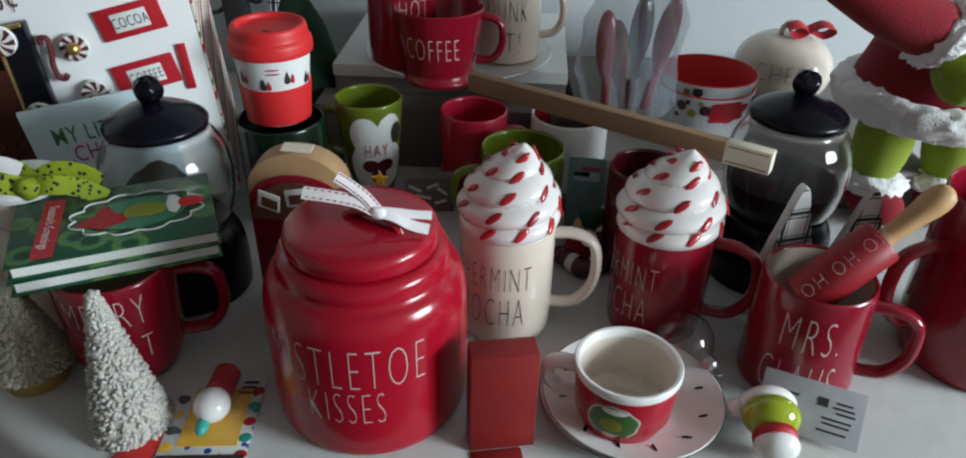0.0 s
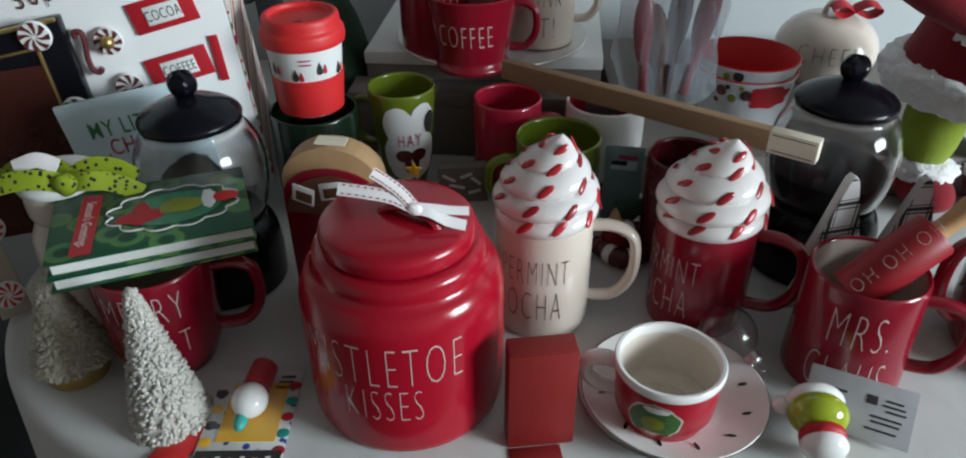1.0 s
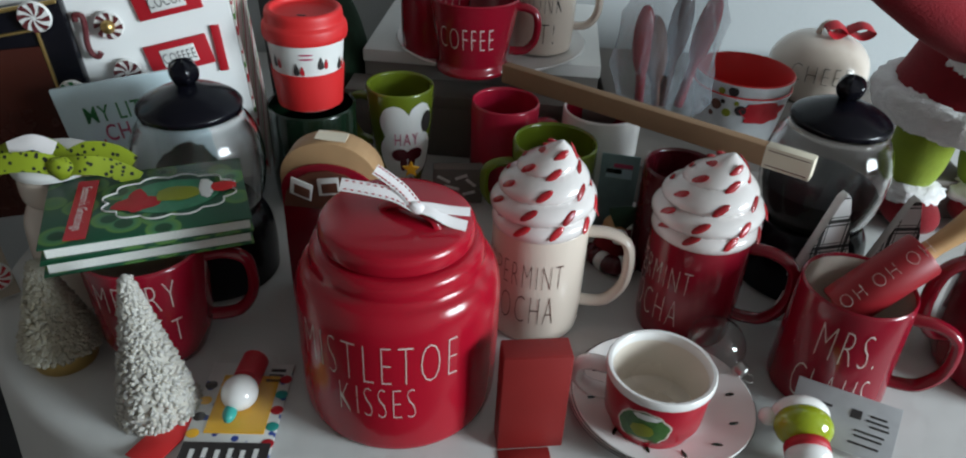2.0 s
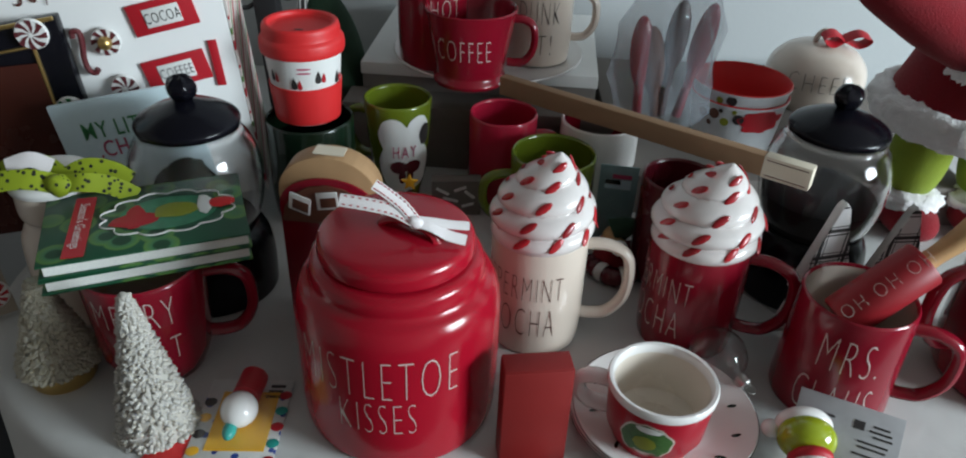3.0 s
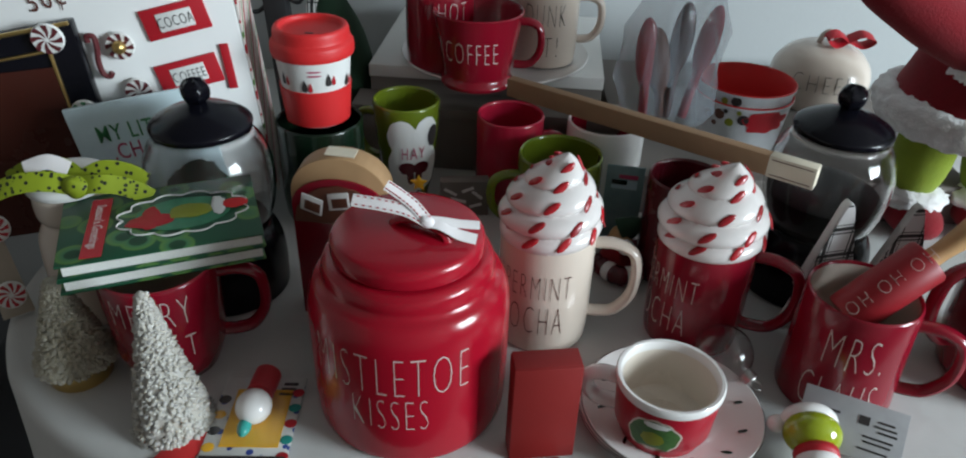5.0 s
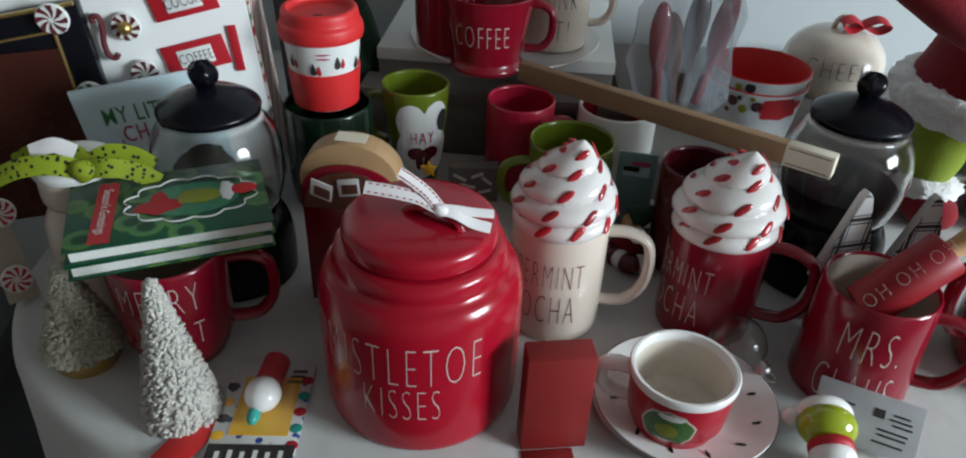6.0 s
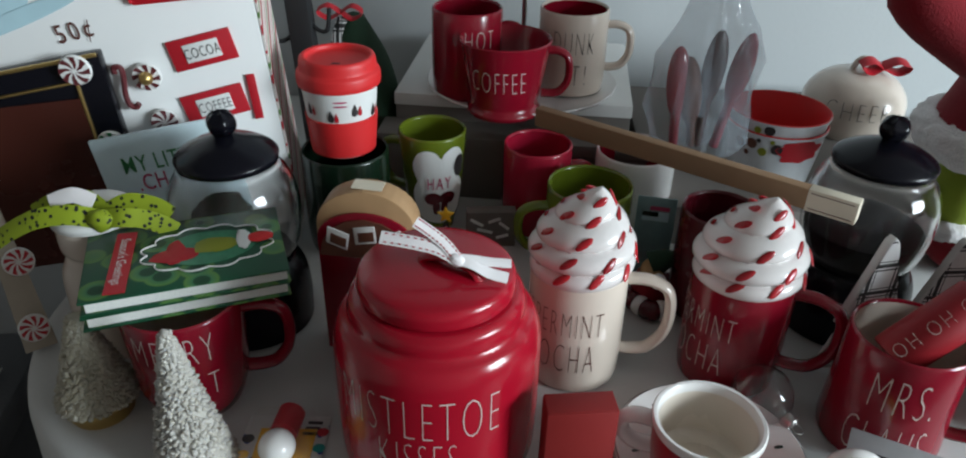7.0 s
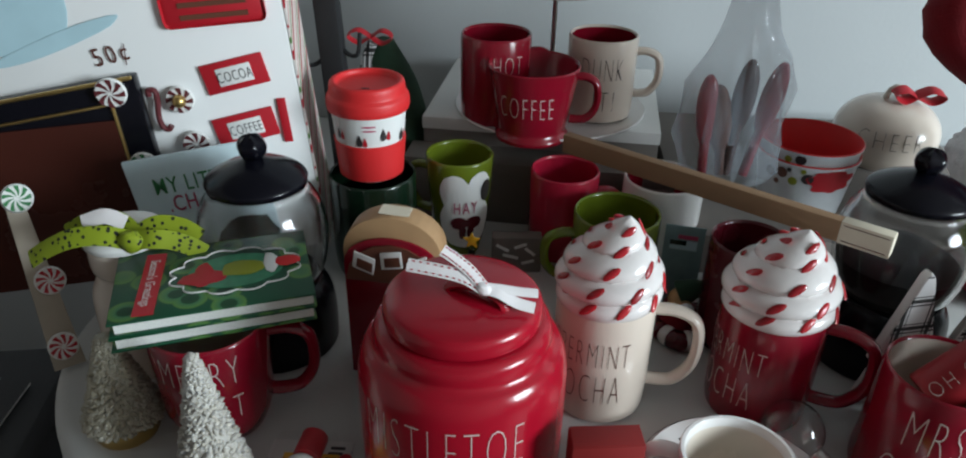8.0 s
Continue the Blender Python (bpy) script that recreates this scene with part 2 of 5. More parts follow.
def on_profile(profile):
    """The outer radius at a height, from an outside profile with rising heights."""
    def f(z):
        for (r0, z0), (r1, z1) in zip(profile, profile[1:]):
            if z0 <= z <= z1 and z1 > z0:
                return r0 + (r1 - r0) * (z - z0) / (z1 - z0)
        return profile[-1][0]
    return f


def rounded(points, steps=5):
    return [(p.x, p.z) for p in smooth_path([(r, 0, z) for r, z in points], steps)]


def d_handle(r, z0, z1, out, wide=0.007, thick=0.005, angle=0, seg=12):
    """A mug's D-shaped handle that leaves the wall at radius r between z0 and z1; angle 0 points to +x."""
    h = z1 - z0
    pts = [(r - 0.003, 0, z1), (r + out * 0.45, 0, z1 + 0.001), (r + out * 0.88, 0, z1 - h * 0.10), (r + out, 0, z1 - h * 0.38), (r + out * 0.93, 0, z0 + h * 0.30), (r + out * 0.62, 0, z0 + h * 0.06), (r + out * 0.25, 0, z0), (r - 0.003, 0, z0)]
    return moved(sweep(smooth_path(pts, 5), wide, thick, seg), Matrix.Rotation(radians(angle), 4, "Z"))


def mug_body(r, h, wall=0.004, foot=0.9, flare=1.0, belly=1.0):
    outer = [(0, 0.001), (r * foot - 0.004, 0.0), (r * foot, 0.002), (r * (foot + 1) / 2 * belly, 0.010), (r * belly, h * 0.25), (r * (belly + flare) / 2, h * 0.6), (r * flare, h - 0.003), (r * flare - wall * 0.25, h - 0.0006), (r * flare - wall * 0.5, h), (r * flare - wall * 0.8, h - 0.0008), (r * flare - wall, h - 0.003)]
    inner = [(r * (belly + flare) / 2 - wall, h * 0.6), (r * belly - wall, h * 0.25), (r * foot - wall, 0.012), (r * 0.6, 0.007), (0, 0.006)]
    return outer, inner

# ---- the room ----
X0, X1, Y0, Y1, Z0, Z1 = -1.7, 3.04, -1.9, 1.34, -0.75, 1.65


def slab(name, x0, x1, y0, y1, z0, z1, material, label, category):
    ob = part(name, moved(block(x1 - x0, y1 - y0, z1 - z0, 0, False), Matrix.Translation(((x0 + x1) / 2, (y0 + y1) / 2, (z0 + z1) / 2))), material, None, smooth=False)
    return tagged(ob, label, category, kind="structure")


slab("floor", X0 - 0.1, X1 + 0.1, Y0 - 0.1, Y1 + 0.1, Z0 - 0.1, Z0, FLOOR, "dark wooden floor below the table", "floor")
slab("ceiling", X0 - 0.1, X1 + 0.1, Y0 - 0.1, Y1 + 0.1, Z1, Z1 + 0.1, ROOM, "plain grey painted ceiling", "ceiling")
slab("wall_north", X0 - 0.1, X1 + 0.1, Y1, Y1 + 0.1, Z0, Z1, WALL, "plain white painted wall behind the table", "wall")
slab("wall_south", X0 - 0.1, X1 + 0.1, Y0 - 0.1, Y0, Z0, Z1, ROOM, "plain grey painted wall", "wall")
slab("wall_west", X0 - 0.1, X0, Y0, Y1, Z0, Z1, ROOM, "plain grey painted wall", "wall")
WY0, WY1, WZ0, WZ1 = -1.35, -0.10, 0.30, 1.38
for a in ((Y0, WY0, Z0, Z1), (WY1, Y1, Z0, Z1), (WY0, WY1, Z0, WZ0), (WY0, WY1, WZ1, Z1)):
    slab("wall_east", X1, X1 + 0.1, *a, ROOM, "grey painted wall beside the window opening", "wall")

# ---- the table ----


def table_outline(grow=0.0, n=10):
    """A rounded rectangle, counter-clockwise; the corners to the front are wide."""
    pts = []
    for cx, cy, r, a0 in ((-0.222, 0.690, 0.285, 180), (0.62, 0.690, 0.285, 270), (0.855, 1.27, 0.05, 0), (-0.457, 1.27, 0.05, 90)):
        for i in range(n + 1):
            a = radians(a0 + 90 * i / n)
            pts.append((cx + (r + grow) * math.cos(a), cy + (r + grow) * math.sin(a)))
    return pts


def tablecloth():
    ob = thing("tablecloth", (0, 0, 0), "white fabric tablecloth hanging over the table edge", "tablecloth")
    bm = bmesh.new()
    n = len(table_outline())
    rings = []
    for k, (grow, z) in enumerate(((-0.012, 0.0), (-0.004, -0.0015), (0.002, -0.006), (0.004, -0.014), (0.006, -0.06), (0.010, -0.14), (0.016, -0.24), (0.022, -0.34))):
        ring = []
        for i, (x, y) in enumerate(table_outline(grow, 24)):
            w = max(0, k - 3) * 0.0035 * math.sin(i * 1.15) + max(0, k - 3) * 0.002 * math.sin(i * 0.43 + 1)
            ring.append(bm.verts.new((x + w * (x - 0.1), y + w * (y - 0.7) * 2, z)))
        rings.append(ring)
    m = len(rings[0])
    for a, b in zip(rings, rings[1:]):
        for i in range(m):
            bm.faces.new((a[i], a[(i + 1) % m], b[(i + 1) % m], b[i]))
    bm.faces.new(rings[0])
    bmesh.ops.recalc_face_normals(bm, faces=bm.faces)
    part("cloth", bm, CLOTH, ob)
    return ob


tablecloth()
table = thing("table", (0, 0, 0), "table hidden below a white tablecloth", "table")
bm = bmesh.new()
f = bm.faces.new([bm.verts.new((x, y, -0.004)) for x, y in table_outline(-0.006)])
ext = bmesh.ops.extrude_face_region(bm, geom=[f])
bmesh.ops.translate(bm, vec=(0, 0, -0.03), verts=[v for v in ext["geom"] if isinstance(v, bmesh.types.BMVert)])
bmesh.ops.recalc_face_normals(bm, faces=bm.faces)
part("tabletop", bm, WOOD, table, smooth=False)
for x, y in ((-0.36, 0.58), (0.72, 0.58), (-0.46, 1.26), (0.84, 1.26)):
    part("leg", moved(block(0.04, 0.04, 0.716, 0.004), Matrix.Translation((x, y, -0.75))), WOOD, table)

# ---- mugs and jars ----


def mug(name, place, r, h, body, lining, label, handle=None, handle_mat=None, foot=0.9, flare=1.0, belly=1.0, lines=(), ink=None, rz=0, category="mug", size=(1.0, 1.0)):
    ob = thing(name, place, label, category, rz, size=size)
    outer, inner = mug_body(r, h, 0.004, foot, flare, belly)
    part("body", lathe(outer), body, ob)
    part("lining", lathe([outer[-1]] + inner), lining, ob)
    if handle:
        angle, out, z0, z1 = handle
        part("handle", d_handle(r * 0.985, z0, z1, out, 0.0075, 0.0055, angle), handle_mat or body, ob)
    shape = on_profile(outer[1:7])
    for text, height, angle, z, width in lines:
        part("lettering", round_words(text, height, shape, angle, z, 0.5, -0.028, width=width), ink, ob)
    return ob


def canister():
    ob = thing("cookie_canister", (-0.0635, 0.509, 0), "glossy red ceramic lidded canister with white lettering", "canister")
    outside = rounded([(0.0800, 0.0), (0.0836, 0.003), (0.0856, 0.016), (0.0862, 0.05), (0.0862, 0.108), (0.0855, 0.1215), (0.0832, 0.1330), (0.0792, 0.1410), (0.0745, 0.1450), (0.0722, 0.1490), (0.0718, 0.1545), (0.0704, 0.1600), (0.0672, 0.1636), (0.0645, 0.1648)], 4)
    part("body", lathe([(0, 0.001)] + outside + [(0.056, 0.1650), (0, 0.1650)], 72), RED, ob)
    lid = rounded([(0.0600, 0.1656), (0.0628, 0.1668), (0.0638, 0.1710), (0.0634, 0.1770), (0.0618, 0.1808), (0.0585, 0.1832), (0.048, 0.1856), (0.030, 0.1880), (0.014, 0.1890), (0.0, 0.1892)], 4)
    top = part("lid", lathe([(0, 0.1658)] + lid, 72), RED, ob, "domed red lid with a strap handle")
    part("handle", moved(sweep(smooth_path([(-0.026, 0, 0.184), (-0.022, 0, 0.1915), (-0.012, 0, 0.1962), (0.0, 0, 0.1975), (0.012, 0, 0.1962), (0.022, 0, 0.1915), (0.026, 0, 0.184)]), 0.0075, 0.0042, 12), Matrix.Translation((0.012, -0.008, 0)) @ Matrix.Rotation(radians(-24), 4, "Z")), RED, top)
    shape = on_profile(outside)
    part("lettering", round_words("MISTLETOE", 0.042, shape, -7, 0.079, 0.4, -0.033, 1.25, width=0.136), INK_WHITE, ob)
    part("lettering", round_words("KISSES", 0.035, shape, -6, 0.042, 0.4, -0.033, 1.2, width=0.063), INK_WHITE, ob)
    return ob


canister()


def ribbon_strip(points, width, up, thick=0.0006):
    return sweep(smooth_path(points, 6), width / 2, thick, 8, up)


def bow():
    ob = thing("ribbon_bow", (-0.046, 0.488, 0.2030), "white ribbon bow with red stitched edges on the lid handle", "ribbon")
    part("knot", moved(ball(0.0055, 18, 12, (1.2, 0.8, 0.9), 0.15, 2.0, 1), Matrix.Rotation(radians(25), 4, "Y")), RIBBON, ob)
    strips = {
        "tail": ([(0.0, 0, 0.001), (-0.016, 0.003, 0.008), (-0.036, 0.004, 0.012), (-0.058, 0.006, 0.014)], 0.0105),
        "loop": ([(0, 0, 0.002), (-0.010, 0.006, 0.011), (-0.022, 0.010, 0.019), (-0.032, 0.012, 0.025)], 0.0095),
        "tail_end": ([(0, 0, 0.001), (0.012, -0.001, -0.002), (0.025, -0.002, -0.009), (0.039, -0.002, -0.013)], 0.0088),
        "loop_end": ([(0, 0, 0.002), (0.012, 0.002, 0.000), (0.026, 0.004, -0.003), (0.041, 0.006, -0.005)], 0.0072),
    }
    for name, (pts, w) in strips.items():
        strip = part(name, ribbon_strip(pts, w, (0, 0.75, 0.6)), RIBBON, ob)
        path = smooth_path(pts, 8)
        for side in (-1, 1):
            bm = bmesh.new()
            for k in range(0, len(path) - 2, 2):
                a, b = path[k], path[k + 1]
                d = (b - a).normalized()
                up = Vector((0, 0.75, 0.6))
                up = (up - d * up.dot(d)).normalized()
                off = up * side * w * 0.33 + d.cross(up) * -0.0008
                bmesh.ops.create_cube(bm, size=1.0, matrix=Matrix.Translation((a + b) / 2 + off) @ d.to_track_quat("X", "Z").to_matrix().to_4x4() @ Matrix.Diagonal((0.0022, 0.0006, 0.0008, 1)))
            part("stitching", bm, SIGN_RED, strip, "red stitches", smooth=False)
    return ob


bow()


def whip_radius(u, a, r, h):
    """The swirl's radius at height share u and angle a."""
    base = r * (1.0 - min(u, 1.0) ** 2.2) ** 0.95 * (0.90 + 0.13 * math.sin(min(u * 2.2, 1) * math.pi / 2))
    ph = (u * 3.9 - a / (2 * math.pi)) % 1.0
    ridge = math.sqrt(max(0.0, math.sin(ph * math.pi)))
    return base * (0.83 + 0.19 * ridge) + 0.0010


def whip_lid(ob, r, z, h, seed):
    bm = bmesh.new()
    nu, na = 84, 84
    rows = []
    for i in range(nu + 1):
        u = i / nu
        lean = 0.012 * u ** 3
        rows.append([bm.verts.new((whip_radius(u, 2 * math.pi * k / na, r, h) * math.cos(2 * math.pi * k / na) + lean, whip_radius(u, 2 * math.pi * k / na, r, h) * math.sin(2 * math.pi * k / na), z + h * u)) for k in range(na)])
    for a, b in zip(rows, rows[1:]):
        for k in range(na):
            bm.faces.new((a[k], a[(k + 1) % na], b[(k + 1) % na], b[k]))
    bm.faces.new(rows[-1])
    bm.faces.new(rows[0][::-1])
    lid = part("whipped_lid", bm, WHIP, ob, "swirled white ceramic whipped cream lid")
    rng = random.Random(seed)
    for row, (u, n) in enumerate(((0.13, 9), (0.34, 8), (0.54, 7), (0.72, 6), (0.86, 4))):
        for k in range(n):
            a = 2 * math.pi * (k + 0.5 * (row % 2) + 0.15 * rng.random()) / n
            uu = u + 0.03 * rng.random()
            rr = whip_radius(uu, a, r, h)
            p = Vector((rr * math.cos(a) + 0.012 * uu ** 3, rr * math.sin(a), z + h * uu))
            out = Vector((math.cos(a), math.sin(a), 0.5)).normalized()
            tang = Vector((-math.sin(a), math.cos(a), 0.0)) * 0.72 + Vector((0, 0, 0.68))
            tang = (tang - out * tang.dot(out)).normalized()
            m = Matrix((tang, out.cross(tang), out)).transposed().to_4x4()
            m.translation = p
            part("sprinkle", moved(ball(1.0, 10, 6, (0.0094, 0.0037, 0.0015)), m), SPRINKLE, lid)
    return lid


SPRINKLE = mat("red_sprinkle_glaze", (0.34, 0.012, 0.018), 0.25, coat=0.3, per_object=0.25)


def mocha_mug(name, place, body, ink, label, handle_angle, text_angle, size, seed):
    r, h = 0.0465, 0.124
    ob = mug(name, place, r, h, body, body, label, (handle_angle, 0.043, 0.030, 0.112), None, 0.97, 1.0, 1.01, (("PEPPERMINT", 0.029, text_angle, 0.0685, 0.097), ("MOCHA", 0.035, text_angle + 9, 0.0265, 0.070)), ink, size=size)
    whip_lid(ob, 0.0510, h - 0.003, 0.083, seed)
    return ob


mocha_mug("lidded_mug", (0.061, 0.613, 0), CREAM, INK_BROWN, "cream ceramic mug with a whipped cream lid, brown lettering", -8, -32, (1.0, 1.0), 1)
mocha_mug("lidded_mug", (0.2175, 0.617, 0), DEEP_RED, INK_WHITE, "red ceramic mug with a whipped cream lid, white lettering", -25, -76, (1.04, 0.97), 2)

mug("pin_mug", (0.339, 0.538, 0), 0.050, 0.117, DEEP_RED, CREAM, "red ceramic mug with cream lining and white lettering", (-22, 0.042, 0.022, 0.094), None, 1.04, 0.985, 1.03, (("MRS.", 0.039, -20, 0.062, 0.0505), ("CLAUS", 0.040, -24, 0.011, 0.066)), INK_WHITE)
mug("book_mug", (-0.296, 0.543, 0), 0.053, 0.112, DEEP_RED, CREAM, "red ceramic mug with white lettering below two books", (12, 0.038, 0.030, 0.096), None, 0.74, 1.0, 0.93, (("MERRY", 0.030, 10, 0.073, 0.070), ("T", 0.026, 44, 0.036, 0.010)), INK_WHITE, size=(1.0, 1.05))


PIN_RED = mat("dull_red_paint", (0.27, 0.008, 0.014), 0.45, vary=0.1, scale=20)


def rolling_pin():
    a, b = Vector((0.322, 0.528, 0.095)), Vector((0.384, 0.540, 0.151))
    ob = thing("rolling_pin", a, "red rolling pin with pale wooden handle standing in a mug", "rolling pin")
    d = (b - a).normalized()
    ob.matrix_world = Matrix.Translation(a) @ d.to_track_quat("Z", "Y").to_matrix().to_4x4()
    L = (b - a).length
    part("barrel", lathe([(0, 0.0), (0.0195, 0.0), (0.021, 0.002), (0.021, L - 0.002), (0.0195, L), (0, L)]), PIN_RED, ob)
    facing = ob.matrix_world.to_3x3().inverted() @ Vector((-0.45, -0.6, 0.65))
    front = math.atan2(facing.y, facing.x)
    pin = words("HO HO HO", 0.0125, 0.80, -0.030, 1.25)
    for v in pin.verts:
        ang = front + (0.005 - v.co.y) / -0.021
        v.co = Vector((0.0215 * math.cos(ang), 0.0215 * math.sin(ang), L * 0.55 - v.co.x))
    part("lettering", pin, INK_WHITE, ob)
    part("handle", lathe([(0, L)] + rounded([(0.009, L + 0.0005), (0.0085, L + 0.012), (0.0105, L + 0.035), (0.0125, L + 0.052), (0.0105, L + 0.064), (0.005, L + 0.069)]) + [(0, L + 0.07)], 32), WOOD, ob, "turned pale wooden handle")
    return ob


rolling_pin()


def books():
    for k, (z, dx, rz) in enumerate(((0.1180, -0.002, 22.8), (0.1325, 0.0, 22.0))):
        ob = thing("gift_book", (-0.294 + dx, 0.569, z), "small hardback with green patterned cover lying on a mug", "book", rz=rz, group="books on the mug", size=(1.06, 1.53))
        part("page_block", moved(block(0.152, 0.100, 0.0062, 0.0004), Matrix.Translation((0.001, -0.0005, 0.0014))), PAGES, ob, "white page block", smooth=False)
        for zz in (0.0, 0.0078):
            part("cover", moved(block(0.158, 0.106, 0.0014, 0.0005), Matrix.Translation((0, 0, zz))), BOOK_GREEN, ob, "green printed cover")
        part("spine", moved(block(0.158, 0.0016, 0.0092, 0.0005), Matrix.Translation((0, 0.0535, 0))), BOOK_GREEN, ob)
    top = 0.0095
    def flat(name, bm, material, x, y, z=0.0, sx=1.0, sy=1.0, rot=0):
        return part(name, bm, material, ob, m=Matrix.Translation((x, y, top + z)) @ Matrix.Rotation(radians(rot), 4, "Z") @ Matrix.Diagonal((sx, sy, 1, 1)))
    wavy = lambda n, amp, r: [Vector((r * (1 + amp * abs(math.sin(i * n / 72 * math.pi))) * math.cos(2 * math.pi * i / 72), r * (1 + amp * abs(math.sin(i * n / 72 * math.pi))) * math.sin(2 * math.pi * i / 72), 0)) for i in range(73)]
    flat("wreath", lathe([(0, 0.0), (0.026, 0.0), (0.026, 0.0003), (0, 0.0003)], 40), WREATH, 0.018, 0.0, 0.0, 1.5, 1.0)
    part("wreath_outline", moved(sweep([Vector((p.x * 1.55, p.y, 0)) for p in wavy(12, 0.14, 0.031)], 0.0006, 0.0006, 6, (0, 0, 1)), Matrix.Translation((0.018, 0, top + 0.0005))), PAPER, ob)
    flat("red_patch", ball(1, 20, 8, (0.021, 0.010, 0.0004), 0.25, 1.5, 4), SIGN_RED, -0.008, -0.006, 0.0004)
    flat("red_patch", ball(1, 20, 8, (0.008, 0.018, 0.0004), 0.25, 1.5, 5), SIGN_RED, -0.008, -0.002, 0.0005)
    flat("olive_patch", ball(1, 20, 8, (0.018, 0.012, 0.0005), 0.2, 1.6, 6), LIME_PRINT, 0.024, 0.001, 0.0006)
    flat("white_patch", ball(1, 24, 8, (0.006, 0.016, 0.0005), 0.35, 3.0, 7), PAPER, 0.047, 0.003, 0.0008)
    flat("red_cap", ball(1, 20, 8, (0.012, 0.008, 0.0005), 0.25, 1.5, 8), CORAL, 0.060, 0.003, 0.0009)
    flat("banner", block(0.016, 0.092, 0.0004, 0), SIGN_RED, -0.050, -0.002, 0.0, rot=-4)
    part("lettering", flat_words("Season's Greetings", 0.0075, Matrix.Translation((-0.053, -0.002, top + 0.0009)) @ Matrix.Rotation(radians(-94), 4, "Z"), 0.85, 0.0, 1.0), PAPER, ob)


def ring_print(name):
    m = mat(name, (0.014, 0.07, 0.03), 0.4, vary=0.1)
    n, l = m.node_tree.nodes, m.node_tree.links
    tc, vor, ramp = n.new("ShaderNodeTexCoord"), n.new("ShaderNodeTexVoronoi"), n.new("ShaderNodeValToRGB")
    vor.inputs["Scale"].default_value = 32.0
    l.new(tc.outputs["Object"], vor.inputs["Vector"])
    l.new(vor.outputs["Distance"], ramp.inputs["Fac"])
    e = ramp.color_ramp.elements
    e[0].position, e[0].color = 0.0, (0.008, 0.045, 0.02, 1)
    e[1].position, e[1].color = 0.22, (0.012, 0.06, 0.024, 1)
    for at, c in ((0.25, (0.05, 0.17, 0.075, 1)), (0.42, (0.10, 0.22, 0.05, 1)), (0.47, (0.010, 0.075, 0.035, 1))):
        e.new(at).color = c
    l.new(ramp.outputs["Color"], n["Principled BSDF"].inputs["Base Color"])
    return m


BOOK_GREEN = ring_print("green_ring_print")
WREATH = mat("wreath_print", (0.05, 0.22, 0.12), 0.4, vary=0.5, scale=110)
books()


def candy_jar(place, label, full):
    ob = thing("glass_jar", place, label, "jar", group="black-lidded jars")
    glass_out = rounded([(0.050, 0.080), (0.059, 0.098), (0.0640, 0.126), (0.0625, 0.155), (0.055, 0.175), (0.0475, 0.184), (0.0485, 0.190)], 4)
    glass_in = [(r - 0.002, z) for r, z in glass_out][::-1]
    part("glass", lathe(glass_out + glass_in + [glass_out[0]]), GLASS, ob, "clear glass bowl")
    part("base", lathe([(0, 0.0), (0.062, 0.0)] + rounded([(0.065, 0.003), (0.066, 0.035), (0.063, 0.062), (0.054, 0.0785), (0.048, 0.0790)]) + [(0, 0.0790)]), BLACK, ob, "black base")
    fill = [(0, 0.0805)] + [(r - 0.0045, z + 0.001) for r, z in glass_out if z < full] + [(0.050, full + 0.001), (0.03, full + 0.0045), (0, full + 0.002)]
    part("filling", lathe(fill), BLACK_MATT, ob, "dark filling")
    lid = [(0, 0.189), (0.0465, 0.190)] + rounded([(0.0490, 0.1920), (0.0492, 0.1960), (0.044, 0.2010), (0.03, 0.2085), (0.016, 0.2140), (0.009, 0.2170)]) + [(0, 0.2175)]
    top = part("lid", lathe(lid), BLACK, ob, "black lid with a round knob")
    bm = ball(0.0140, 24, 16, (1, 1, 0.9))
    for v in bm.verts:
        v.co *= 1 + 0.06 * math.cos(6 * math.atan2(v.co.y, v.co.x))
    part("knob", moved(bm, Matrix.Translation((0, 0, 0.2280))), BLACK, top)
    return ob


candy_jar((-0.283, 0.667, 0), "clear glass jar with black lid and black base", 0.084)
candy_jar((0.362, 0.712, 0), "clear glass jar with black lid and dark filling", 0.124)

# ---- plates, cup and ornaments ----


def plates():
    for k in range(4):
        ob = thing("saucer", (0.1714 + 0.002 * (k % 2), 0.4935 - 0.002 * k, 0.0032 * k), "white glazed saucer with dark rim in a stack", "saucer", group="stacked saucers", rz=20 * k, size=(1.06, 1.0))
        part("dish", lathe([(0, 0.002), (0.042, 0.0), (0.046, 0.0004), (0.062, 0.004), (0.0755, 0.0085), (0.0765, 0.0095), (0.0755, 0.0102), (0.062, 0.006), (0.046, 0.0030), (0.042, 0.0026), (0, 0.003)]), WHITE, ob)
        part("rim_line", lathe([(0.0745, 0.0078), (0.0762, 0.0084), (0.0771, 0.0093), (0.0766, 0.0096)]), INK_DARK, ob, "thin dark rim line")
    rng = random.Random(3)
    for k in range(12):
        a = 2 * math.pi * k / 12 + 0.2 * rng.random()
        m = Matrix.Translation((0.060 * math.cos(a), 0.060 * math.sin(a), 0.0062)) @ Matrix.Rotation(a + rng.random(), 4, "Z")
        part("sprig", moved(ball(1, 8, 5, (0.005, 0.0016, 0.0005), 0.3, 2, k), m), DARK_GREEN, ob, "small dark green painted sprig")


